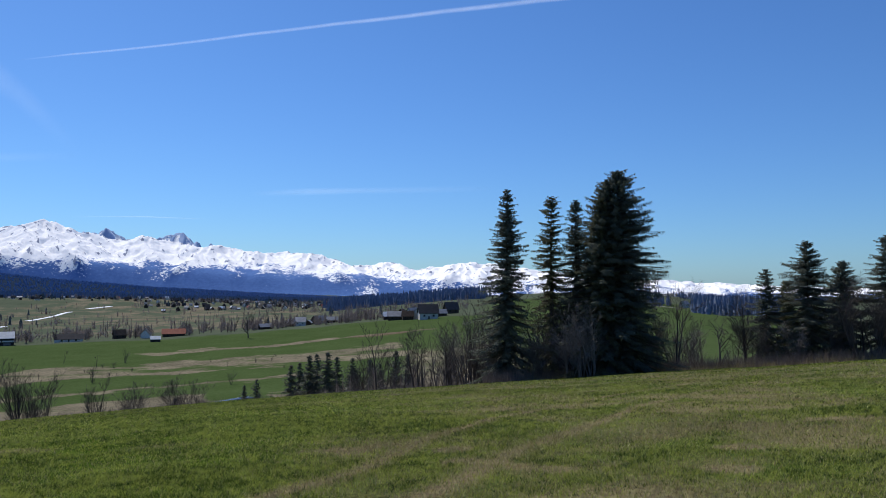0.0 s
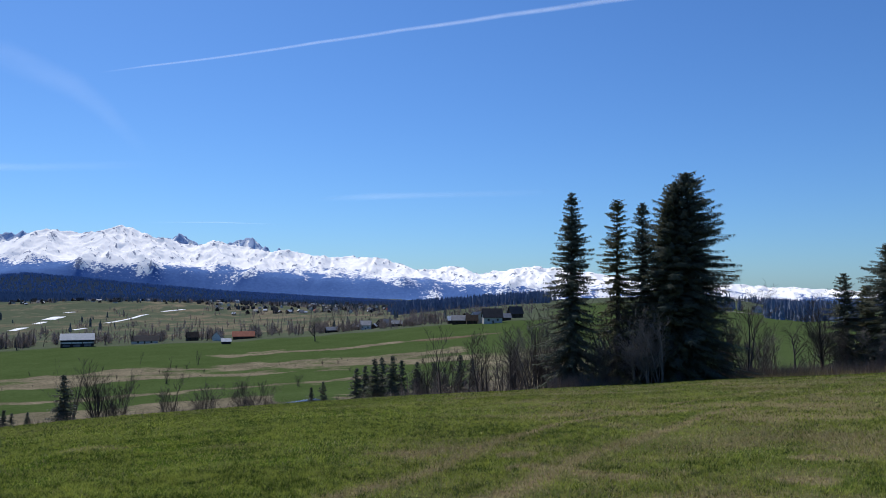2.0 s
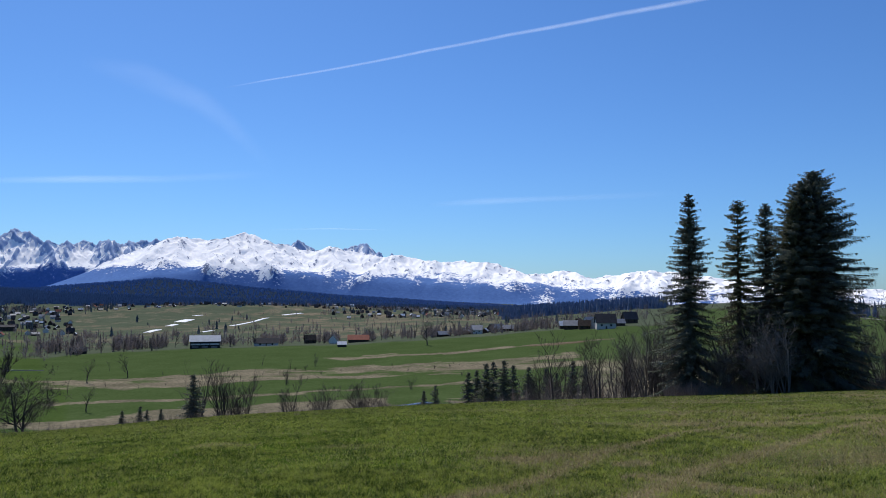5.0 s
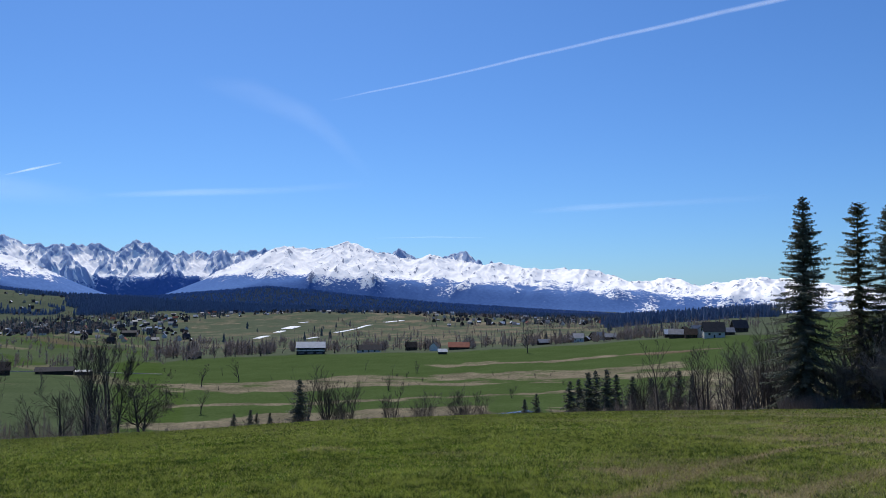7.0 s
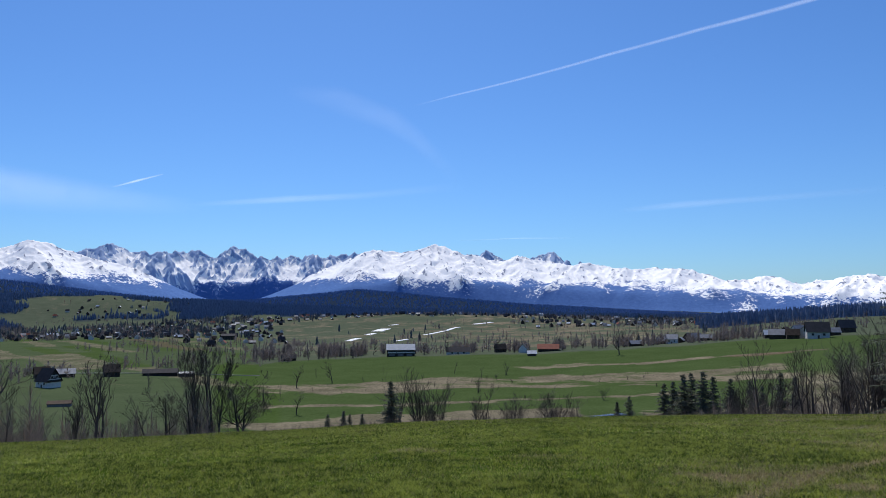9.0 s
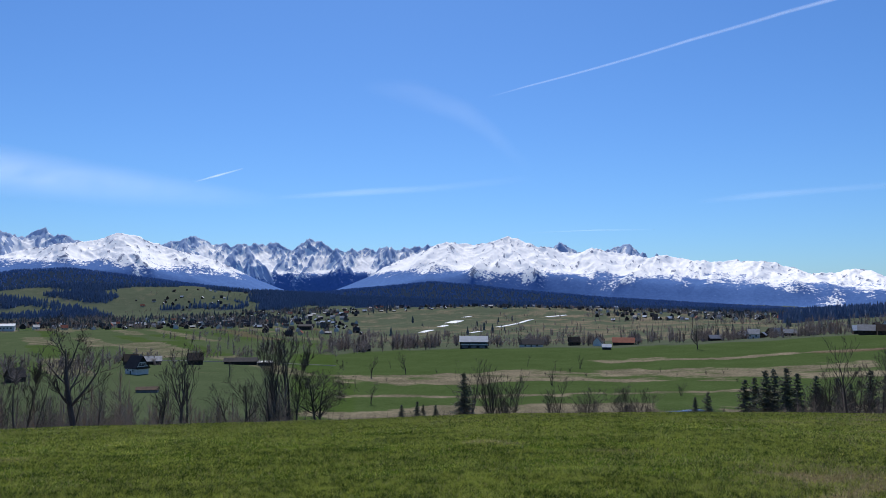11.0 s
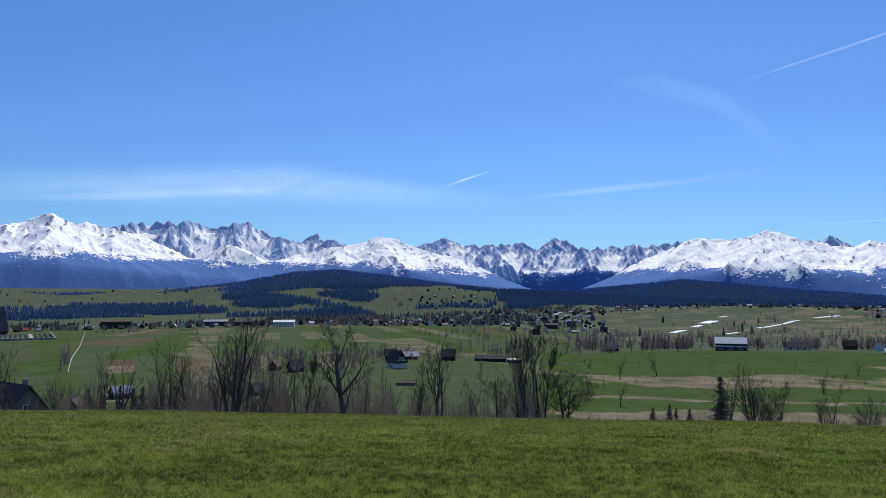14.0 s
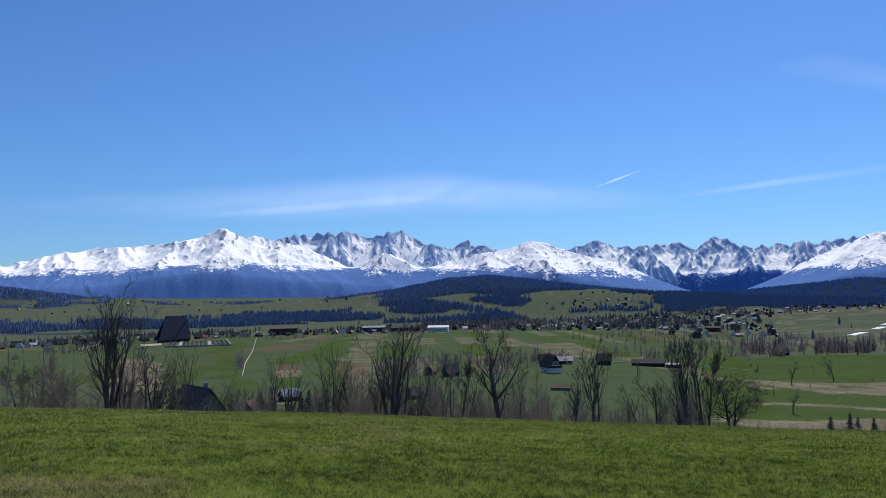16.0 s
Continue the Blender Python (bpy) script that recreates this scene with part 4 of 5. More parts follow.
for az, r, el, kind in [(37.4, 330, -4.3, 5), (34.9, 345, -4.05, 5), (37.4, 255, -6.1, 5), (36.0, 380, -4.6, 4), (14.05, 440, -1.7, 5), (12.4, 330, -5.0, 2), (15.2, 270, -5.8, 2), (24.2, 300, -5.0, 2), (22.9, 345, -5.0, 2),
                        (24.0, 350, -4.6, 4), (22.2, 360, -4.2, 1), (38.6, 300, -5.6, 4), (39.7, 290, -5.6, 2), (26.0, 370, -4.3, 4), (47.5, 330, -4.4, 5), (33.4, 485, -2.6, 1), (28.2, 490, -2.7, 2), (26.5, 490, -2.6, 1),
                        (24.6, 495, -2.8, 5), (23.0, 500, -2.4, 5), (21.6, 495, -2.6, 2), (18.3, 500, -2.3, 5), (17.4, 505, -2.7, 2), (16.6, 510, -2.6, 2), (14.9, 520, -2.2, 5), (13.6, 515, -1.7, 5), (12.9, 525, -1.6, 1),
                        (12.0, 530, -1.5, 5), (11.2, 530, -1.9, 1), (10.2, 540, -1.8, 5), (7.2, 560, -1.8, 5), (6.0, 560, -1.6, 2), (5.2, 580, -1.5, 5), (3.6, 600, -1.6, 5), (36.6, 500, -3.0, 2), (35.9, 495, -3.1, 2), (35.2, 490, -2.9, 1),
                        (31.9, 500, -2.7, 5), (34.3, 500, -2.8, 2), (36.9, 520, -3.2, 1)]:
    plant(kind, az, r, max(2.0, height_to(az, r, el)), az * 50, "leafless tree among the valley fields", "field trees")
for q in range(46):
    az, r = rs.uniform(6, 39), float(rs.choice([rs.uniform(214, 250), rs.uniform(300, 350)]))
    plant(int(rs.integers(2, 4)), az, r, rs.uniform(1.2, 3.4), rs.uniform(0, 360), "low leafless bush on a dry strip of the valley", "field trees")
# ---------- forests and far trees ----------
def conifers(name, az, r, h, material_, tiers, sides, label, slim=0.2):
    """A wood of spruces, each a few ragged tiers of boughs round a spire."""
    rs = np.random.default_rng(len(az))
    nt = len(az)
    x, y, z = -np.sin(np.radians(az)) * r, np.cos(np.radians(az)) * r, ground(az, r) - 0.4
    vs, fs = [], []
    per = sides + 1
    for k in range(tiers):
        lo, hi = k / tiers * 0.86, min(1.0, (k + 1.9) / tiers)
        wide = slim * (1 - k / tiers * 0.72)
        ang = rs.uniform(0, 6.28, (nt, 1)) + np.arange(sides) * 2 * math.pi / sides
        rad = h[:, None] * wide * rs.uniform(0.6, 1.3, (nt, sides))
        px, py = x[:, None] + np.cos(ang) * rad, y[:, None] + np.sin(ang) * rad
        pz = z[:, None] + h[:, None] * (lo + rs.uniform(-0.05, 0.05, (nt, sides)))
        ring = np.stack([px, py, pz], -1)
        tip = np.stack([x, y, z + h * hi], -1)[:, None]
        v = np.concatenate([ring, tip], 1).reshape(-1, 3)
        base = (np.arange(nt) * per)[:, None]
        q = np.arange(sides)
        f = np.stack([base + q, base + (q + 1) % sides, np.broadcast_to(base + sides, (nt, sides))], -1).reshape(-1, 3)
        vs.append(v)
        fs.append(f + k * nt * per)
    me = mesh_np(name, np.concatenate(vs), np.concatenate(fs))
    return tagged(link_mesh(name, me, material_), label, "forest", "", "stuff")


def scatter(lo, hi, r0, r1, count, seed, cover=True):
    rs = np.random.default_rng(seed)
    az, r = rs.uniform(lo, hi, count), np.sqrt(rs.uniform(r0 ** 2, r1 ** 2, count))
    if cover:
        keep = rs.random(count) < woods(az, r)
    else:
        x, y = -np.sin(np.radians(az)) * r, np.cos(np.radians(az)) * r
        keep = rs.random(count) < sstep(fbm(x / 45, y / 45, 91, 3), 0.46, 0.60)
    return az[keep], far(r[keep])


az, r = scatter(-30, 12, 740, 1020, 9000, 61)
conifers("spruce_wood", az, r, np.random.default_rng(1).uniform(6, 19, len(az)) * np.where(az < -10, 0.55, 1.0), HAZED_NEEDLES, 4, 6, "dark spruce wood on a green hill", 0.17)
rs = np.random.default_rng(15)
az, r = np.concatenate([rs.uniform(-23.5, -17.8, 190), rs.uniform(-16.6, -14.6, 26)]), far(np.concatenate([rs.uniform(570, 650, 190), rs.uniform(640, 700, 26)]))
conifers("spruce_grove", az, r, rs.uniform(8, 20, len(az)), HAZED_NEEDLES, 5, 7, "dark spruce grove behind hillside houses", 0.17)
az, r = scatter(40, 96, 1220, 1760, 26000, 62)
conifers("spruce_forest", az, r, np.random.default_rng(2).uniform(8, 16, len(az)), HAZED_NEEDLES, 3, 5, "dark spruce forest behind the village", 0.21)
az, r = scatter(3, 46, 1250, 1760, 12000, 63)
conifers("spruce_forest", az, r, np.random.default_rng(3).uniform(7, 12, len(az)), HAZED_NEEDLES, 3, 5, "dark spruce forest on low hills", 0.26)
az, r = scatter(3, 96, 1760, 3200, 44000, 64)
conifers("spruce_forest", az, r, np.random.default_rng(4).uniform(4, 10, len(az)), HAZED_RIDGE_NEEDLES, 2, 4, "spruce forest on far ridges with painted blue haze", 0.36)


def far_bare(name, az, r, h, label, tw=30, thick=0.020, bark=None, wide=1.8):
    """Leafless trees far off: each a fan of rising twigs round a stem."""
    rs = np.random.default_rng(len(az) + 3)
    nt = len(az)
    x, y, z = -np.sin(np.radians(az)) * r, np.cos(np.radians(az)) * r, ground(az, r) - 0.3
    base = np.stack([x, y, z], -1)[:, None] + np.zeros((nt, tw, 3))
    rise_ = rs.uniform(0.0, 0.72, (nt, tw))
    rise_[:, :3] = 0.0
    base[..., 2] += h[:, None] * rise_
    ang = rs.uniform(0, 6.28, (nt, tw))
    girth = wide * rs.uniform(0.6, 1.3, (nt, 1)) * np.sin(np.clip(rise_ * 1.25 + 0.18, 0, 1) * math.pi) ** 0.7
    outw = h[:, None] * rs.uniform(0.02, 0.24, (nt, tw)) * girth
    outw[:, :3] *= 0.3
    tip = base.copy()
    tip[..., 0] += np.cos(ang) * outw
    tip[..., 1] += np.sin(ang) * outw
    tip[..., 2] += h[:, None] * rs.uniform(0.14, 0.30, (nt, tw))
    tip[:, :3, 2] += h[:, None] * 0.42
    thick = thick * np.where(np.arange(tw) < 3, 0.6, 1.0)[None, :, None]
    w = h[:, None, None] * thick * np.stack([np.cos(ang + 1.57), np.sin(ang + 1.57), np.zeros_like(ang)], -1)
    w2 = h[:, None, None] * thick * 1.2 * np.stack([np.zeros_like(ang), np.zeros_like(ang), np.ones_like(ang)], -1)
    tri = np.concatenate([np.stack([base - w, base + w, tip], 2), np.stack([base - w2, base + w2, tip], 2)], 1).reshape(-1, 3)
    me = mesh_np(name, tri, np.arange(len(tri)).reshape(-1, 3))
    return tagged(link_mesh(name, me, bark or HAZED_TWIGS), label, "trees", "", "stuff")


def seen(az, el):
    """Plan distance at which the ground lies at an elevation."""
    q = np.linspace(240, 1150, 300)
    t_ = far(q)
    return q[np.argmin(np.abs(np.degrees(np.arctan2(ground(np.full(300, az), t_) - EYE, t_)) - el))]


rs = np.random.default_rng(12)
groups = [scatter(40, 63, 820, 1230, 5600, 71, False), scatter(60, 92, 780, 960, 2200, 72, False), scatter(6, 38, 1080, 1225, 1600, 73, False), scatter(5, 22, 880, 1090, 900, 86, False), scatter(30, 40, 520, 640, 220, 74, False), scatter(40, 50, 500, 760, 200, 75, False),
          scatter(2, 30, 560, 1120, 160, 76, False), scatter(-2, 9, 560, 760, 380, 77, False), scatter(4, 40, 494, 560, 620, 78, False), scatter(52, 62, 330, 420, 30, 79, False), scatter(64, 92, 1640, 2400, 900, 88, False), scatter(44, 57, 1250, 1560, 420, 89, False), scatter(-22, -14, 560, 760, 150, 80, False)]
for a0, r0, a1, r1, count in [(6, 600, 20, 585, 34), (12, 660, 30, 640, 40), (8, 740, 24, 720, 44), (15, 830, 34, 790, 44), (9, 900, 20, 880, 36), (18, 960, 30, 940, 26), (22, 720, 31, 640, 30), (28, 960, 25, 620, 30),
                               (42, 560, 52, 640, 30), (46, 700, 41, 520, 26), (33, 560, 40, 600, 70), (32, 600, 38, 680, 50), (41, 640, 46, 690, 30)]:
    s = np.sort(rs.uniform(0, 1, count * 2 // 3)) ** rs.uniform(0.7, 1.4)
    count = len(s)
    groups.append((a0 + (a1 - a0) * s + rs.normal(0, 0.12, count), far(r0 + (r1 - r0) * s + rs.normal(0, 6, count))))
# groves and hedges between the fields
for a_, e_, wide, deep, count in [(34.6, -3.8, 0.7, 22, 46), (33.2, -3.75, 0.5, 22, 40), (39.4, -3.0, 0.6, 20, 22), (37.4, -3.05, 0.7, 24, 44), (49.0, -4.25, 1.0, 20, 24), (46.6, -4.3, 0.6, 16, 20), (44.4, -4.1, 0.7, 20, 16),
                                  (38.2, -4.15, 0.9, 12, 16), (41.2, -4.2, 1.2, 14, 20), (31.9, -3.0, 0.5, 18, 20), (29.6, -2.6, 0.5, 18, 14), (26.7, -2.6, 0.6, 18, 16), (52.6, -4.6, 1.2, 24, 26), (55.0, -4.5, 1.0, 30, 30),
                                  (57.6, -4.9, 1.5, 34, 50), (61.2, -4.8, 1.8, 40, 60), (64.8, -5.2, 1.5, 36, 44), (11.6, -1.9, 1.2, 16, 34), (9.2, -1.9, 1.0, 16, 30), (2.4, -1.6, 1.2, 16, 30), (5.6, -2.0, 1.6, 24, 24), (76.0, -4.3, 0.25, 40, 24),
                                  (72.6, -2.6, 1.4, 20, 30), (86.5, -3.0, 2.5, 30, 60), (17.6, -2.6, 2.5, 24, 30), (22.5, -2.8, 2.0, 24, 26)]:
    r_ = seen(a_, e_)
    groups.append((a_ + rs.normal(0, wide * 0.6, count), far(r_ + rs.normal(0, deep * 0.6, count))))
belt_az = rs.uniform(3.5, 40.5, 860)
belt_r = 500 + rs.uniform(0, 46, 860)
keep = rs.random(860) < sstep(fbm(belt_az * 1.1, belt_az * 0, 93, 3), 0.36, 0.56)
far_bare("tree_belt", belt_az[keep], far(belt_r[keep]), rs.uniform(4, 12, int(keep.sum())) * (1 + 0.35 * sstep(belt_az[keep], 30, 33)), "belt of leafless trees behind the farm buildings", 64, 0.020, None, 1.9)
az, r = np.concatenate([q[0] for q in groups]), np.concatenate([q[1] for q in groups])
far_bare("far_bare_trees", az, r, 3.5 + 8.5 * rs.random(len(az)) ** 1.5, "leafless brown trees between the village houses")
groups = [scatter(40, 63, 830, 1230, 1700, 81, False), scatter(62, 92, 790, 960, 700, 82, False), scatter(6, 38, 1090, 1260, 600, 83, False), scatter(5, 20, 900, 1090, 160, 87, False), scatter(24, 40, 560, 1100, 70, 84, False), scatter(3, 14, 540, 700, 24, 85, False)]
az, r = np.concatenate([q[0] for q in groups]), np.concatenate([q[1] for q in groups])
conifers("village_spruces", az, r, rs.uniform(5, 12, len(az)), HAZED_VILLAGE_NEEDLES, 4, 6, "dark spruces between the village houses", 0.2)

# the haze of thin stems and twigs in the thickets below the meadow
rs = np.random.default_rng(33)
for lo, hi, r0, r1, count, h0, h1 in [(43, 56, 68, 150, 220, 2.5, 5.5), (54, 93, 66, 170, 820, 3.0, 6.5), (54, 80, 150, 300, 520, 3.5, 7.0), (10, 39, 118, 175, 90, 1.5, 3.8), (-3, 9, 92, 150, 110, 3, 6.5)]:
    az, r = rs.uniform(lo, hi, count), rs.uniform(r0, r1, count)
    x, y = -np.sin(np.radians(az)) * r, np.cos(np.radians(az)) * r
    keep = rs.random(count) < sstep(fbm(x / 16, y / 16, 19, 3), 0.36, 0.56)
    # clear plots before the houses
    keep &= ~((np.abs(az - 79.2) < 2.0) & (r < 160)) & ~((np.abs(az - 72.2) < 1.3) & (r < 290))
    az, r = az[keep], far(r[keep])
    far_bare("thicket_twigs", az, r, h0 * 0.6 + (h1 * 1.15 - h0 * 0.6) * rs.random(len(az)) ** 1.4, "thicket of thin leafless grey-brown shrubs", 96, 0.0034, TWIGS_GREY, 1.7)
# ---------- houses ----------
ROOFS = {k: two_tone("roof_" + k, c1, c2, 0.4, r_, m_, by_object=0.5, spec=0.15) for k, c1, c2, r_, m_ in [
    ("dark", (0.030, 0.030, 0.036), (0.060, 0.058, 0.062), 0.85, 0.0), ("grey", (0.16, 0.17, 0.19), (0.30, 0.31, 0.33), 0.45, 0.3),
    ("red", (0.20, 0.050, 0.032), (0.32, 0.095, 0.055), 0.7, 0.0), ("white", (0.55, 0.56, 0.58), (0.78, 0.79, 0.80), 0.5, 0.0), ("brown", (0.055, 0.036, 0.026), (0.11, 0.075, 0.052), 0.8, 0.0),
    ("black", (0.006, 0.007, 0.012), (0.014, 0.015, 0.022), 0.95, 0.0), ("blue", (0.06, 0.095, 0.18), (0.12, 0.17, 0.28), 0.6, 0.0)]}
WALLS = {k: two_tone("wall_" + k, c1, c2, 0.7, 0.85, by_object=0.4) for k, c1, c2 in [
    ("wood", (0.032, 0.024, 0.019), (0.075, 0.054, 0.040)), ("plaster", (0.50, 0.48, 0.44), (0.68, 0.66, 0.62)), ("cream", (0.42, 0.34, 0.24), (0.56, 0.47, 0.34)),
    ("grey", (0.13, 0.12, 0.115), (0.24, 0.225, 0.21)), ("black", (0.020, 0.018, 0.018), (0.045, 0.040, 0.038))]}
GLASS, n, l, b = material("window_glass", 0.08)
b.inputs["Base Color"].default_value = (0.02, 0.025, 0.03, 1)
FRAME = two_tone("white_window_frame", (0.62, 0.61, 0.58), (0.78, 0.77, 0.74), 2.0)
STONE = two_tone("grey_stone", (0.16, 0.155, 0.15), (0.34, 0.33, 0.32), 1.0, bump_by=0.02)
GRAVEL = two_tone("pale_gravel", (0.24, 0.22, 0.20), (0.38, 0.355, 0.325), 0.5, bump_by=0.01)


def gable_roof(w, d, z0, rise, over, thick=0.22):
    """Two slabs that meet in a ridge along x."""
    bm = bmesh.new()
    hw, hd = w / 2 + over, d / 2 + over
    k = rise / (d / 2)
    eave, top = z0 - k * over, z0 + rise
    for s in (-1, 1):
        v = [bm.verts.new(p) for p in ((-hw, s * hd, eave), (hw, s * hd, eave), (hw, 0, top), (-hw, 0, top),
                                       (-hw, s * hd, eave + thick), (hw, s * hd, eave + thick), (hw, 0, top + thick), (-hw, 0, top + thick))]
        for f in ((0, 1, 2, 3), (4, 5, 6, 7), (0, 1, 5, 4), (1, 2, 6, 5), (2, 3, 7, 6), (3, 0, 4, 7)):
            bm.faces.new([v[q] for q in f])
    bmesh.ops.recalc_face_normals(bm, faces=bm.faces)
    return bm


def gable_walls(w, d, h, rise):
    bm = bmesh.new()
    pts = [(-d / 2, -0.8), (d / 2, -0.8), (d / 2, h), (0, h + rise), (-d / 2, h)]
    a_ = [bm.verts.new((-w / 2, y, z)) for y, z in pts]
    b_ = [bm.verts.new((w / 2, y, z)) for y, z in pts]
    bm.faces.new(a_[::-1])
    bm.faces.new(b_)
    for q in range(5):
        bm.faces.new((a_[q], a_[(q + 1) % 5], b_[(q + 1) % 5], b_[q]))
    bmesh.ops.recalc_face_normals(bm, faces=bm.faces)
    return bm


def window(parent, x, y, z, w, h, facing, framed=False):
    """A window on a wall that faces along x ('x') or y ('y')."""
    sx = 1 if (x if facing == "x" else y) > 0 else -1
    size = (0.08, w, h) if facing == "x" else (w, 0.08, h)
    ob = part("window", boxed(size, (x, y, z)), GLASS, parent)
    if framed:
        bm = bmesh.new()
        for du, dv, su, sv in ((0, h / 2, w + 0.24, 0.12), (0, -h / 2, w + 0.24, 0.12), (w / 2, 0, 0.12, h), (-w / 2, 0, 0.12, h), (0, 0, 0.07, h)):
            p = (x + sx * 0.05, y + du, z + dv) if facing == "x" else (x + du, y + sx * 0.05, z + dv)
            box(bm, (0.09, su, sv) if facing == "x" else (su, 0.09, sv), p)
        part("frame", bm, FRAME, ob)
    return ob


def house(name, w, d, h, rise, wall, roof, over=0.7, windows=True, chimney=True, framed=False, lower=None):
    """A gabled house with its ridge along x; the gables face +x and -x."""
    ob = new(name)
    part("wall", gable_walls(w, d, h, rise * 0.97), WALLS[wall], ob)
    if lower:
        part("ground_floor", boxed((w + 0.12, d + 0.12, h * 0.8), (0, 0, h * 0.4 - 0.4)), WALLS[lower], ob)
    part("roof", gable_roof(w, d, h, rise, over), ROOFS[roof], ob)
    e_ = 0.08 if lower else 0.02
    if windows:
        for s in (-1, 1):
            for u in (-0.25, 0.25):
                if s < 0 or framed:
                    window(ob, u * w, s * (d / 2 + e_), h * 0.55, 1.3, 1.3, "y", framed)
            if s > 0 or framed:
                window(ob, s * (w / 2 + e_), 0, h + rise * 0.25, 1.4, 1.3, "x", framed)
        part("door", boxed((1.0, 0.1, 2.0), (0, -d / 2 - e_, 1.0)), WALLS["wood"], ob)
    if chimney:
        part("chimney", boxed((0.7, 0.7, rise * 0.5 + 0.9), (w * 0.2, d * 0.12, h + rise * 0.85)), STONE, ob)
    return ob


HOUSES = [
    (house("timber_house", 11, 9, 4.2, 5.5, "wood", "dark"), "dark timber house with a steep dark roof"), (house("plastered_house", 12, 9, 4.5, 5.0, "plaster", "dark"), "pale plastered house with a steep dark roof"),
    (house("brown_house", 10, 8, 4.0, 4.5, "wood", "brown"), "brown timber house with a brown roof"), (house("grey_roofed_house", 11, 9, 5.0, 4.2, "plaster", "grey"), "pale plastered house with a grey metal roof"),
    (house("red_roofed_house", 12, 9, 4.2, 4.8, "cream", "red"), "cream house with a faded red roof"), (house("farm_building", 13, 8, 3.2, 3.2, "wood", "grey", chimney=False), "timber farm building with a grey metal roof"),
    (house("tall_house", 10, 9, 5.2, 5.2, "black", "dark"), "tall dark house with a steep dark roof"),
    # white roof colour stands in for sun glints on metal roofs
    (house("white_roofed_house", 11, 8, 3.8, 4.0, "wood", "white"), "dark timber house with its roof's sun glint painted pale")]
first = set()


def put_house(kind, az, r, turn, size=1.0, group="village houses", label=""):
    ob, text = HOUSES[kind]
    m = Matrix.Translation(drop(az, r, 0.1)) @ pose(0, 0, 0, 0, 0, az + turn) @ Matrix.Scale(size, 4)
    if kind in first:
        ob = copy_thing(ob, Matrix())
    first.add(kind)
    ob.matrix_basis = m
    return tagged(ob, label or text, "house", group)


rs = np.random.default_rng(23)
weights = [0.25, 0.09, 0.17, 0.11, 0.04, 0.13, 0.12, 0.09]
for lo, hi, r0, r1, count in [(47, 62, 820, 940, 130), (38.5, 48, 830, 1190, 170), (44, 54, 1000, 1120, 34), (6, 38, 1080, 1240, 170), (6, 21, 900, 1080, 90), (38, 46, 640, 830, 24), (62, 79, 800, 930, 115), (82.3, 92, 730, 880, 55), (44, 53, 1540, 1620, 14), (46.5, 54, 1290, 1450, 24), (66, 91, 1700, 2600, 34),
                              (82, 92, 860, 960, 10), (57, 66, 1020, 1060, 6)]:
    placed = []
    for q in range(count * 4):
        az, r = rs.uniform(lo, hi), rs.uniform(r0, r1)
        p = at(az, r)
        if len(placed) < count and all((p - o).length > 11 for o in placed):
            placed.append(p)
            # shrunk well below life size to look right from the eye point
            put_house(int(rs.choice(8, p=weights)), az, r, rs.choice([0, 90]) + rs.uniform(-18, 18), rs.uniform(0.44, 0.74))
for kind, az, r, turn, size, text in [
    (2, 22.6, 500, 10, 1.0, "small brown house with a pale wall beside bare trees"), (1, 20.9, 498, 80, 0.9, ""), (5, 12.9, 510, 20, 0.9, ""),
    (3, 10.4, 520, -5, 1.0, "low house with a bright pale roof"), (5, 8.2, 530, 5, 1.0, ""), (0, 9.3, 540, 60, 0.85, ""), (5, 11.1, 535, 20, 0.85, ""), (2, 2.6, 478, 5, 0.85, ""), (3, 1.75, 482, 80, 1.0, ""), (1, 1.1, 470, 8, 1.2, "tall pale house with a steep dark roof"),
    (0, -0.6, 520, 20, 1.0, ""), (5, 3.4, 485, 0, 1.1, ""), (3, 2.2, 500, 40, 0.9, ""), (2, 3.0, 505, 70, 0.9, ""), (5, 0.3, 492, 15, 0.9, ""), (7, 4.0, 498, 10, 0.8, ""), (7, 10.9, 526, 5, 0.9, ""), (5, 9.8, 528, 80, 0.8, ""), (3, 8.8, 532, 20, 0.9, ""), (3, -17.3, 660, 60, 1.0, "pale house on the brow of a green hill"), (1, -18.6, 600, 70, 0.85, ""), (1, -19.3, 605, 110, 0.85, ""), (0, -20.6, 600, 60, 0.85, ""), (1, -21.4, 610, 30, 1.0, ""),
    (2, -18.1, 740, 20, 1.0, ""), (2, 54.0, 380, 10, 0.9, ""), (5, 52.6, 385, 0, 0.9, ""), (2, 49.8, 385, 5, 1.0, ""), (0, 60.9, 318, 30, 0.75, ""), (2, 62.4, 325, 70, 0.75, ""), (0, 63.6, 262, 40, 0.6, ""), (2, 65.2, 268, 10, 0.6, ""),
    (2, 75.4, 230, 70, 0.8, "small weathered brown house among bare trees")]:
    # most farmhouses are also reduced to suit the view
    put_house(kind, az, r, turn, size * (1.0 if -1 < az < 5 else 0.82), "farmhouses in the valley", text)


def place(ob, az, r, turn, label, category, sink=0.1, size=1.0):
    ob.matrix_basis = Matrix.Translation(drop(az, r, sink)) @ pose(0, 0, 0, 0, 0, az + turn) @ Matrix.Scale(size, 4)
    return tagged(ob, label, category)


barn = house("barn", 22, 10, 5.4, 4.0, "black", "white", 0.6, windows=False, chimney=False)
part("band", boxed((22.1, 0.16, 1.1), (0, -5.06, 3.0)), WALLS["plaster"], barn)
for q in range(3):
    part("panel", boxed((4.6, 0.15, 1.5), (-7.2 + q * 7.0, -5.06, 1.0)), WALLS["grey"], barn)
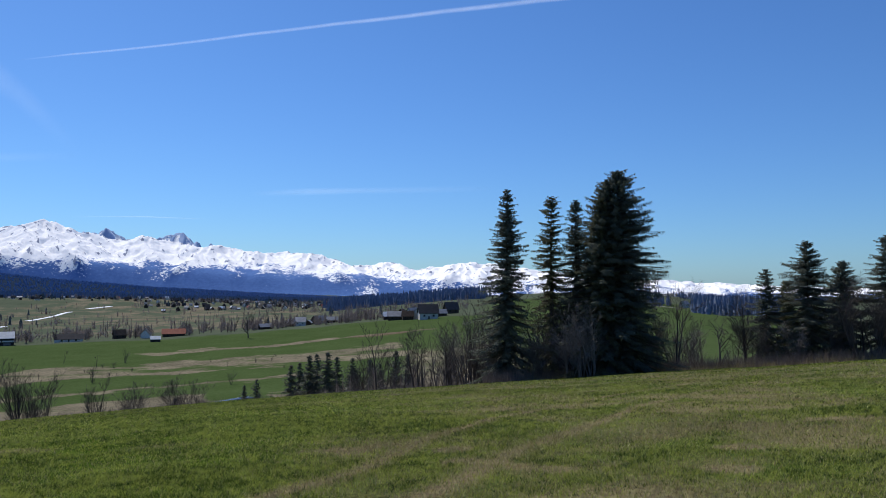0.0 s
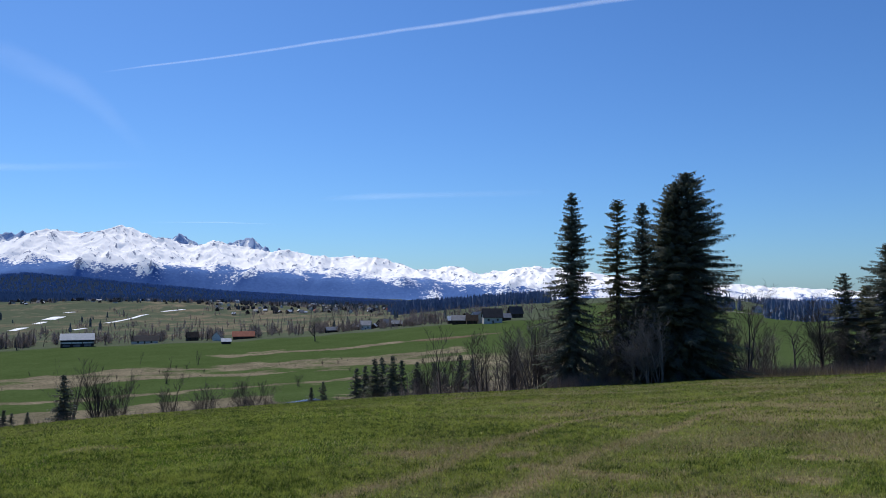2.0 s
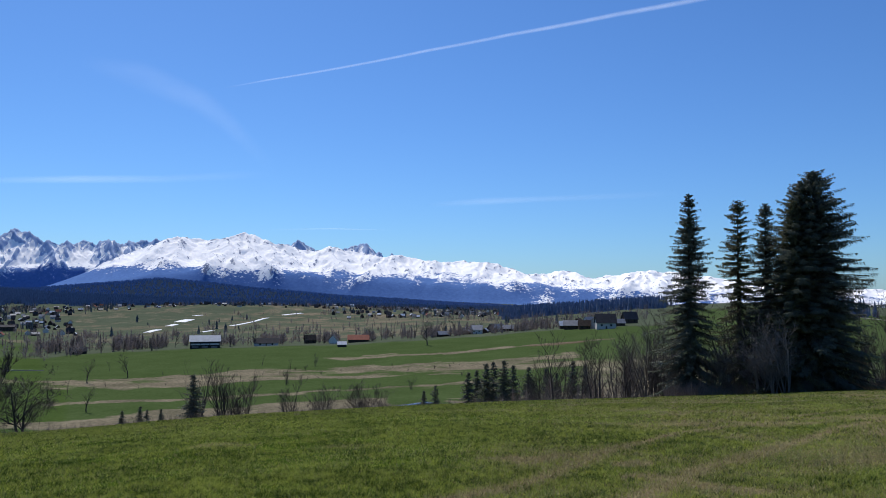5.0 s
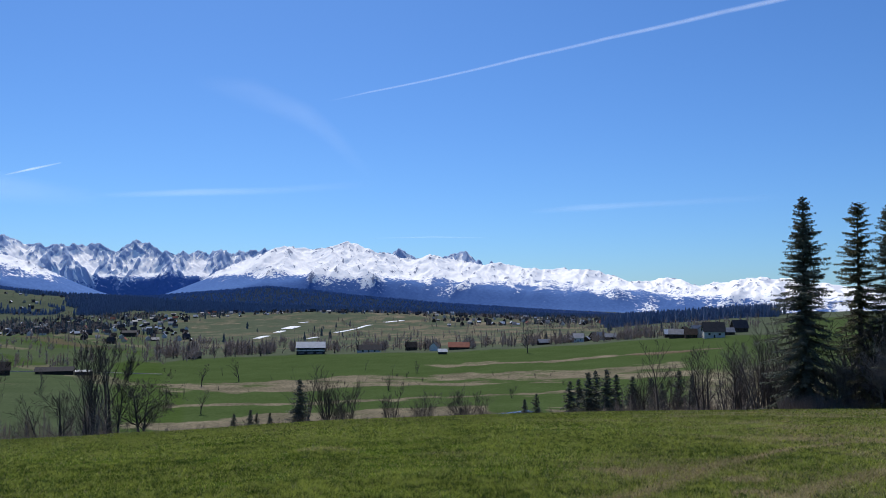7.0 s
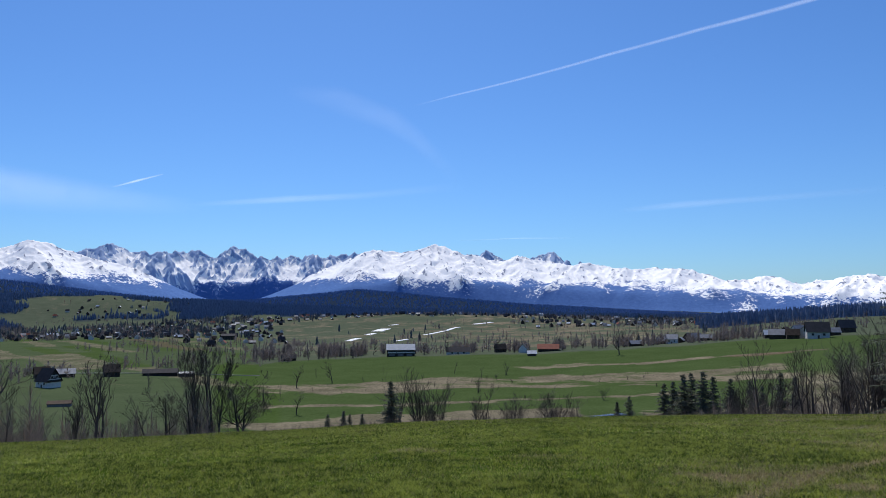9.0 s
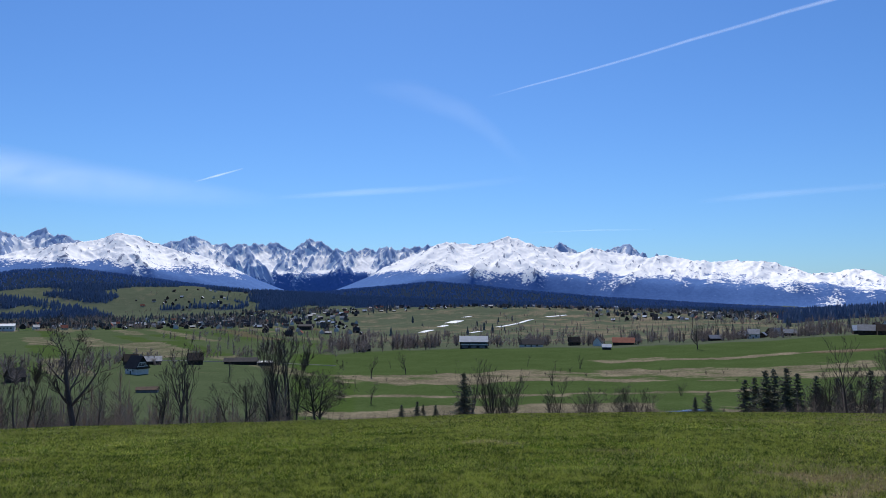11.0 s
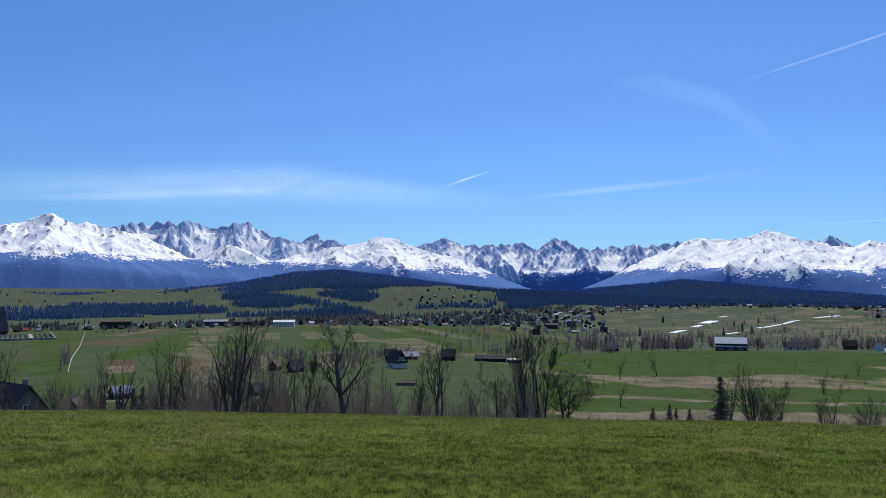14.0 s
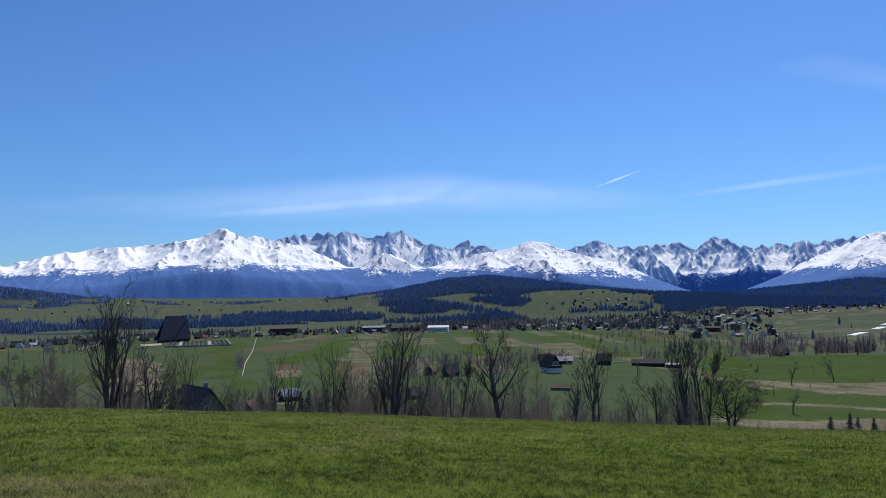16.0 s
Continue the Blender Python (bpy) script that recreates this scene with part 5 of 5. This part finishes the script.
for q in range(4):
    part("beam", boxed((0.4, 0.24, 5.0), (-10.6 + q * 7.0, -5.1, 2.5)), WALLS["wood"], barn)
place(barn, 29.9, 484, 0, "grey barn with a bright white sheet-metal roof", "barn")
shed = house("farm_building", 19, 9, 2.4, 3.4, "plaster", "dark", 0.5, windows=True, chimney=False)
place(shed, 25.7, 492, 0, "long low farm building with a dark roof", "barn")
hut = house("hay_hut", 6.5, 5, 2.2, 1.9, "black", "white", 0.5, windows=False, chimney=False)
place(hut, 20.3, 462, 5, "small dark hay hut with a white roof", "hut")
long_barn = house("barn", 26, 10, 3.0, 2.6, "black", "dark", 0.8, windows=False, chimney=False)
place(long_barn, 46.7, 392, -5, "long dark timber barn by the lane", "barn", size=0.75)
annex = house("shed", 10, 8, 2.6, 0.8, "black", "white", 0.4, windows=False, chimney=False)
place(annex, 45.0, 388, -5, "low shed with a flat white roof", "shed", size=0.85)
low = house("shed", 14, 7, 2.2, 1.6, "grey", "brown", 0.5, windows=False, chimney=False)
place(low, 52.9, 289, -8, "low grey field shed with a weathered brown roof", "shed", size=0.62)
brown_barn = house("barn", 16, 9, 3.2, 4.0, "black", "dark", 0.6, windows=False, chimney=False)
place(brown_barn, 38.0, 492, 0, "dark timber barn at the end of the field", "barn", size=0.72)

red_house = house("farmhouse", 17, 9, 2.4, 3.4, "wood", "red", 0.7, windows=True, chimney=True)
place(red_house, 19.1, 503, 0, "long low farmhouse with a faded red roof", "house")

# the steep white-and-dark chalet
chalet = house("chalet", 9.5, 9.0, 4.6, 6.2, "black", "dark", 0.8, True, True, True, "plaster")
for z_, w_ in ((4.75, 8.6), (7.0, 4.9)):
    part("band", boxed((0.12, w_, 0.45), (4.82, 0, z_)), WALLS["plaster"], chalet)
for y_ in (-2.2, 2.2):
    window(chalet, 4.84, y_, 5.8, 1.1, 1.3, "x", True)
part("balcony", boxed((1.2, 8.6, 0.9), (5.3, 0, 3.7)), WALLS["wood"], chalet)
place(chalet, 53.6, 340, -52, "steep-roofed chalet with white lower walls and dark gables", "chalet", size=0.85)

# the house below the meadow
near_house = house("house", 11, 8.6, 4.4, 5.4, "grey", "dark", 0.9, True, True, True, "cream")
place(near_house, 79.0, 146, -66, "weathered house with a steep brown roof below the meadow", "house", size=0.88)
blue_house = house("house", 9.5, 7.5, 2.8, 3.2, "black", "blue", 0.6, True, False, True)
place(blue_house, 72.6, 262, 25, "small dark house with a pale blue metal roof", "house", size=0.75)

# the church with its huge roof, and the graveyard
church = new("church")
part("wall", boxed((26.6, 25.6, 4.6), (0, 0, 1.9)), WALLS["black"], church)
bm = gable_roof(27, 26, 4.0, 21.5, 1.2, 0.5)
for v in bm.verts:
    if v.co.x < 0 and abs(v.co.y) < 0.1:
        v.co.x += 8.0
part("roof", bm, two_tone("blue_black_sheet", (0.018, 0.024, 0.042), (0.034, 0.042, 0.066), 0.4, rough=0.6), church)
part("mast", boxed((0.7, 0.7, 29), (14.2, -2, 14.0), bevel=0.1), WALLS["plaster"], church)
part("porch", boxed((9, 6, 4), (9, -14.5, 2)), WALLS["wood"], church)
for q in range(4):
    part("window", boxed((2.0, 0.15, 1.6), (-9 + q * 5, -13.1, 2.6)), GLASS, church)
place(church, 80.6, 735, 8, "large church with a huge steep dark roof", "church", size=1.25)
yard = thing("forecourt", Matrix.Translation(drop(82.0, 668, 0.1)) @ pose(0, 0, 0, 0, 0, 82), "pale paved forecourt beside the church", "forecourt", "", "structure")
part("paving", boxed((22, 60, 0.5), (0, 0, 0.35), bevel=0.05), GRAVEL, yard)
# ---------- lanes, snow, graveyard ----------
def strip(name, pts, width, material_, lift, label, category="road"):
    """A lane that lies on the ground along bearings and distances."""
    az, r = np.array([p[0] for p in pts], float), far(np.array([p[1] for p in pts], float))
    s = np.linspace(0, 1, 40)
    k = np.linspace(0, 1, len(pts))
    az, r = np.interp(s, k, az), np.interp(s, k, r)
    x, y = -np.sin(np.radians(az)) * r, np.cos(np.radians(az)) * r
    tx, ty = np.gradient(x), np.gradient(y)
    ll = np.hypot(tx, ty)
    nx, ny = -ty / ll, tx / ll
    w = width * (0.85 + 0.3 * vnoise(s * 9, s * 0 + len(pts), 4)) / 2
    rows_ = []
    for sgn, dz in ((-1, -0.5), (-0.9, lift), (0, lift + 0.06), (0.9, lift), (1, -0.5)):
        px, py = x + nx * w * sgn, y + ny * w * sgn
        rows_.append(np.stack([px, py, ground(np.degrees(np.arctan2(-px, py)), np.hypot(px, py)) + dz], -1))
    v = np.stack(rows_, 1).reshape(-1, 3)
    i_, j_ = np.meshgrid(np.arange(39), np.arange(4), indexing="ij")
    f = np.stack([i_ * 5 + j_, i_ * 5 + j_ + 1, i_ * 5 + j_ + 6, i_ * 5 + j_ + 5], -1).reshape(-1, 4)
    return tagged(link_mesh(name, mesh_np(name, v, f, True), material_), label, category, "", "structure")


strip("lane", [(74.9, 760), (75.0, 640), (75.2, 520), (75.7, 420), (75.9, 345)], 0.6, GRAVEL, 0.35, "pale gravel lane between fields")
strip("lane", [(40, 398), (43, 402), (45, 408), (48, 412), (52, 415)], 1.4, GRAVEL, 0.35, "pale farm lane past the dark barn")
strip("lane", [(86.6, 620), (86.0, 690), (85.2, 760)], 4.0, GRAVEL, 0.4, "pale lane climbing to houses")
strip("lane", [(-15.0, 640), (-17.0, 630), (-19.5, 640), (-21, 650)], 3.5, GRAVEL, 0.4, "pale lane below hillside houses")
strip("lane", [(66.5, 830), (62, 810), (58.6, 815)], 5.0, GRAVEL, 0.4, "pale village street")
WATER, n, l, b = material("brook_water", 0.12)
b.inputs["Base Color"].default_value = (0.10, 0.13, 0.16, 1)
ripple = noise_tex(n, l, n.new("ShaderNodeTexCoord").outputs["Object"], 1.4, 4)
bump(n, l, b, ripple.outputs[0], 0.35, 0.08)
strip("brook", [(14, 236), (16.5, 229), (19, 226), (21, 222), (23, 219), (25, 222), (28, 226)], 5.5, WATER, 0.30, "shallow brook with grey-blue water between dry banks", "brook")
SNOW = two_tone("old_snow", (0.70, 0.73, 0.78), (0.88, 0.89, 0.91), 0.2)


def snow_patch(pts, width):
    ob = strip("snow_patch", pts, width * 1.15, SNOW, 0.45, "thin patch of old snow on the hillside", "snow")
    return ob


snow_patch([(30.2, 940), (30.7, 930)], 9)
snow_patch([(31.0, 880), (31.7, 850)], 17)
snow_patch([(31.9, 820), (32.4, 795)], 9)
snow_patch([(33.0, 735), (33.8, 700)], 8)
snow_patch([(25.6, 900), (27.0, 815), (28.2, 760)], 5)
snow_patch([(23.2, 980), (24.6, 945)], 8)
snow_patch([(29.4, 700), (30.2, 680)], 5)

grave_yard = thing("graveyard", Matrix.Translation(drop(78.9, 652, 0)) @ pose(0, 0, 0, 0, 0, 78.9) @ Matrix.Scale(1.5, 4), "walled graveyard with rows of small stones", "graveyard")
part("wall", boxed((42, 0.8, 2.6), (0, -48, 0.9), bevel=0.05), STONE, grave_yard)
part("wall", boxed((0.8, 96, 2.2), (21, 0, 0.7), bevel=0.05), STONE, grave_yard)
part("path", boxed((2.4, 92, 0.3), (8, 0, 0.35)), GRAVEL, grave_yard)
part("path", boxed((2.4, 92, 0.3), (-12, 0, 0.35)), GRAVEL, grave_yard)
stone_me = None
for q in range(11):
    for w in range(13):
        x_ = -19 + w * 3.0
        if abs(x_ - 8) < 1.6 or abs(x_ + 12) < 1.6:
            continue
        if stone_me is None:
            ob = part("gravestone", boxed((1.1, 0.35, 1.5), (0, 0, 0.6), bevel=0.08), STONE, grave_yard)
            stone_me = ob.data
        else:
            ob = new("gravestone", stone_me)
            ob.parent = grave_yard
        ob.location = (x_ + 0.3 * math.sin(q * 3 + w), -36 + q * 7.0, 0)

# long buildings in the village
for az, r, w, d, h, wall, roof, text in [(61.75, 800, 26, 12, 6, "plaster", "white", "long white building with rows of windows"), (66.5, 850, 30, 14, 6, "black", "grey", "large dark building with a pale grey roof"),
                                         (64.6, 845, 26, 12, 5, "black", "dark", "long dark building with a low roof"), (73.0, 850, 36, 16, 9, "wood", "brown", "large brown building with many windows"),
                                         (42.2, 800, 16, 10, 5, "black", "dark", "dark flat building above the fields")]:
    ob = new("building")
    part("wall", gable_walls(w, d, h, 2.0), WALLS[wall], ob)
    part("roof", gable_roof(w, d, h, 2.2, 0.6), ROOFS[roof], ob)
    for q in range(int(w / 3.4)):
        window(ob, -w / 2 + 2 + q * 3.4, -d / 2 - 0.02, h * 0.6, 1.5, 1.4, "y")
    place(ob, az, r, 6 * math.sin(az), text, "building", size=1.15)


# ---------- grass ----------
def grass(name, r0, r1, per_m2, tall, material_, seed, label, where=None, broad=1.0):
    """Blades of grass, each a bent sliver, in loose tufts."""
    rs = np.random.default_rng(seed)
    lo, hi = radians(-33.5), radians(94.5)
    count = int((hi - lo) / 2 * (r1 ** 2 - r0 ** 2) * per_m2)
    r = np.sqrt(rs.uniform(r0 ** 2, r1 ** 2, count))
    az = np.degrees(rs.uniform(lo, hi, count))
    x, y = -np.sin(np.radians(az)) * r, np.cos(np.radians(az)) * r
    lumps = fbm(x / 0.45, y / 0.45, seed, 2) * 0.6 + fbm(x / 3.5, y / 3.5, seed + 4, 3) * 0.6
    keep = rs.random(count) < sstep(lumps, 0.35, 0.75) * 1.1 + 0.12
    if where is not None:
        keep &= rs.random(count) < where(x, y, az, r)
    keep &= r < edge_r(az) * 1.10
    x, y, az, r, lumps = x[keep], y[keep], az[keep], r[keep], lumps[keep]
    z = ground(az, r) - 0.01
    m_ = len(x)
    h = tall * rs.uniform(0.55, 1.25, m_) * (0.55 + 0.8 * lumps)
    a_ = rs.uniform(0, 6.28, m_)
    w = broad * np.maximum(0.0055, r * 0.00055) * rs.uniform(0.7, 1.3, m_)
    lean = h * rs.uniform(0.2, 1.3, m_)
    b_ = rs.uniform(0, 6.28, m_)
    base = np.stack([x, y, z], -1)
    side = np.stack([np.cos(a_) * w, np.sin(a_) * w, np.zeros(m_)], -1)
    tip = base + np.stack([np.cos(b_) * lean, np.sin(b_) * lean, h], -1)
    tri = np.stack([base - side, base + side, tip], 1).reshape(-1, 3)
    return tagged(link_mesh(name, mesh_np(name, tri, np.arange(len(tri)).reshape(-1, 3)), material_), label, "grass", "", "stuff")


def worn_ground(x, y, az, r):
    return np.clip(0.10 + 0.9 * wear_at(x, y, az, r), 0, 1)


def fresh_ground(x, y, az, r):
    return 1 - 0.90 * wear_at(x, y, az, r)


GRASS = "short green spring grass on the meadow"
grass("meadow_grass", 6.3, 12, 2300, 0.052, BLADES, 1, GRASS, fresh_ground)
grass("meadow_grass", 12, 21, 900, 0.056, BLADES, 2, GRASS, fresh_ground)
grass("meadow_grass", 21, 38, 260, 0.065, BLADES, 3, GRASS, fresh_ground)
grass("meadow_grass", 38, 90, 50, 0.08, BLADES, 4, GRASS, fresh_ground)
grass("grass_tufts", 6.3, 14, 330, 0.046, BLADES_LIGHT, 11, "brighter tufts of fresh grass on the meadow", fresh_ground, 1.05)
grass("grass_tufts", 14, 34, 110, 0.055, BLADES_LIGHT, 12, "brighter tufts of fresh grass on the meadow", fresh_ground, 1.05)
grass("dry_grass", 6.3, 16, 820, 0.05, STRAW, 5, "dry straw-coloured stems among the grass", worn_ground)
grass("dry_grass", 6.3, 14, 90, 0.045, STRAW, 7, "dry straw-coloured stems among the grass")
grass("dry_grass", 14, 40, 26, 0.055, STRAW, 8, "dry straw-coloured stems among the grass")
grass("dry_grass", 16, 60, 90, 0.06, STRAW, 6, "dry straw-coloured stems among the grass", worn_ground)


# dry brush along the meadow's edge under the spruces
def brush(lo, hi, count, off, tall, material_, seed, label):
    rs = np.random.default_rng(seed)
    az = rs.uniform(lo, hi, count)
    r = edge_r(az) * 1.0 + rs.uniform(off[0], off[1], count)
    x, y, z = -np.sin(np.radians(az)) * r, np.cos(np.radians(az)) * r, ground(az, r) - 0.05
    h = tall * rs.uniform(0.4, 1.2, count) * (0.4 + fbm(x / 2.2, y / 2.2, seed, 2))
    a_, b_ = rs.uniform(0, 6.28, count), rs.uniform(0, 6.28, count)
    w = 0.014 * rs.uniform(0.6, 1.4, count)
    base = np.stack([x, y, z], -1)
    side = np.stack([np.cos(a_) * w, np.sin(a_) * w, np.zeros(count)], -1)
    tip = base + np.stack([np.cos(b_) * h * 0.4, np.sin(b_) * h * 0.4, h], -1)
    tri = np.stack([base - side, base + side, tip], 1).reshape(-1, 3)
    return tagged(link_mesh("dry_brush", mesh_np("dry_brush", tri, np.arange(len(tri)).reshape(-1, 3)), material_), label, "brush", "", "stuff")


brush(-33, -3, 26000, (1.5, 9), 1.5, TWIGS, 3, "low brown brush under the spruces")
brush(-33, -6, 6000, (0.5, 6), 0.7, STRAW, 4, "pale dry grass under the spruces")
brush(-3, 93, 16000, (10, 34), 0.8, TWIGS, 6, "low brown brush below the meadow's edge")

# ---------- high clouds and vapour trails ----------
CLOUD, n, l, b = material("glowing_thin_cloud", 1.0)
n.remove(b)
co = n.new("ShaderNodeNewGeometry").outputs["Position"]
stretch = n.new("ShaderNodeMapping")
stretch.inputs["Scale"].default_value = (1, 1, 3.0)
l.new(co, stretch.inputs["Vector"])
veil, curl = noise_tex(n, l, stretch.outputs[0], 0.0022, 5, 0.6, 0.8), noise_tex(n, l, co, 0.012, 4, 0.6)
haze = maths(n, l, "MULTIPLY", attr(n, "veil"), maths(n, l, "ADD", maths(n, l, "MULTIPLY", veil.outputs[0], 1.1), maths(n, l, "MULTIPLY", curl.outputs[0], 0.5)), True)
white = n.new("ShaderNodeBsdfTranslucent")
white.inputs["Color"].default_value = (0.95, 0.96, 0.98, 1)
clear_ = n.new("ShaderNodeBsdfTransparent")
mx = n.new("ShaderNodeMixShader")
l.new(haze, mx.inputs[0])
l.new(clear_.outputs[0], mx.inputs[1])
# added emission replaces the sunlight that clouds scatter forward
glow = n.new("ShaderNodeEmission")
glow.inputs["Color"].default_value, glow.inputs["Strength"].default_value = (0.86, 0.93, 1.0, 1), 0.35
both = n.new("ShaderNodeAddShader")
l.new(white.outputs[0], both.inputs[0])
l.new(glow.outputs[0], both.inputs[1])
l.new(both.outputs[0], mx.inputs[2])
l.new(mx.outputs[0], n["Material Output"].inputs["Surface"])


def cloud(name, pts, label, dist=4930, across=9):
    """A soft ribbon of cloud through (bearing, elevation, width in degrees, density)."""
    k = np.linspace(0, 1, len(pts))
    s = np.linspace(0, 1, 90)
    P = np.array(pts, float)
    az, el, wd, de = (np.interp(s, k, P[:, q]) for q in range(4))
    tx, ty = np.gradient(az), np.gradient(el)
    ll = np.hypot(tx, ty)
    q = np.linspace(-1, 1, across)
    A = az[:, None] - (ty / ll * wd)[:, None] * q / 2
    E_ = el[:, None] + (tx / ll * wd)[:, None] * q / 2
    a_, e_ = np.radians(A), np.radians(E_)
    v = np.stack([-np.sin(a_) * np.cos(e_) * dist, np.cos(a_) * np.cos(e_) * dist, np.sin(e_) * dist + EYE], -1).reshape(-1, 3)
    i_, j_ = np.meshgrid(np.arange(89), np.arange(across - 1), indexing="ij")
    f = np.stack([i_ * across + j_, i_ * across + j_ + 1, (i_ + 1) * across + j_ + 1, (i_ + 1) * across + j_], -1).reshape(-1, 4)
    me = mesh_np(name, v, f, True)
    attribute(me, "veil", (de[:, None] * (1 - q ** 2) ** 1.5).ravel())
    return tagged(link_mesh(name, me, CLOUD), label, "cloud", "", "structure")


cloud("vapour_trail", [(29.0, 14.45, 0.10, 0.0), (26, 15.2, 0.16, 0.12), (14.2, 17.7, 0.26, 0.15), (7.8, 18.8, 0.30, 0.18), (0, 19.8, 0.38, 0.20), (-7, 20.4, 0.44, 0.2), (-20, 21.0, 0.6, 0.2)], "long thin white vapour trail across the sky")
cloud("vapour_trail", [(50.0, 8.0, 0.1, 0.1), (48.5, 8.5, 0.2, 0.35), (46.8, 9.05, 0.1, 0.1)], "short thin white vapour trail")
cloud("vapour_trail", [(26, 4.6, 0.08, 0), (21, 4.75, 0.10, 0.16), (16.6, 4.7, 0.08, 0)], "faint thin vapour trail above the peaks")
cloud("cirrus_cloud", [(92, 6.6, 1.0, 0.0), (80, 7.0, 2.6, 0.09), (70, 7.5, 3.4, 0.17), (62, 8.0, 3.6, 0.17), (54, 7.4, 2.8, 0.12), (44, 6.8, 1.2, 0.0)], "thin white veil of cirrus above the mountains")
cloud("cirrus_cloud", [(80, 6.2, 0.5, 0.0), (73, 6.7, 0.7, 0.13), (66, 7.4, 0.9, 0.13), (58, 7.6, 0.6, 0.0)], "thin white veil of cirrus above the mountains")
cloud("cirrus_cloud", [(45, 7.0, 0.4, 0.0), (38, 7.6, 0.6, 0.14), (33, 7.9, 0.6, 0.05), (25, 8.7, 0.8, 0.0)], "faint streak of cirrus")
cloud("cirrus_cloud", [(38.5, 15.3, 1.0, 0.0), (34.5, 14.8, 2.2, 0.034), (30.5, 13.4, 1.9, 0.046), (28.8, 12.2, 1.6, 0.036), (25.5, 9.0, 1.0, 0.0)], "faint curved wisp of cirrus")
cloud("cirrus_cloud", [(14, 6.6, 0.4, 0.0), (10, 6.85, 0.6, 0.10), (6, 7.0, 0.5, 0.06), (-4, 7.2, 0.6, 0.0)], "faint streak of cirrus")
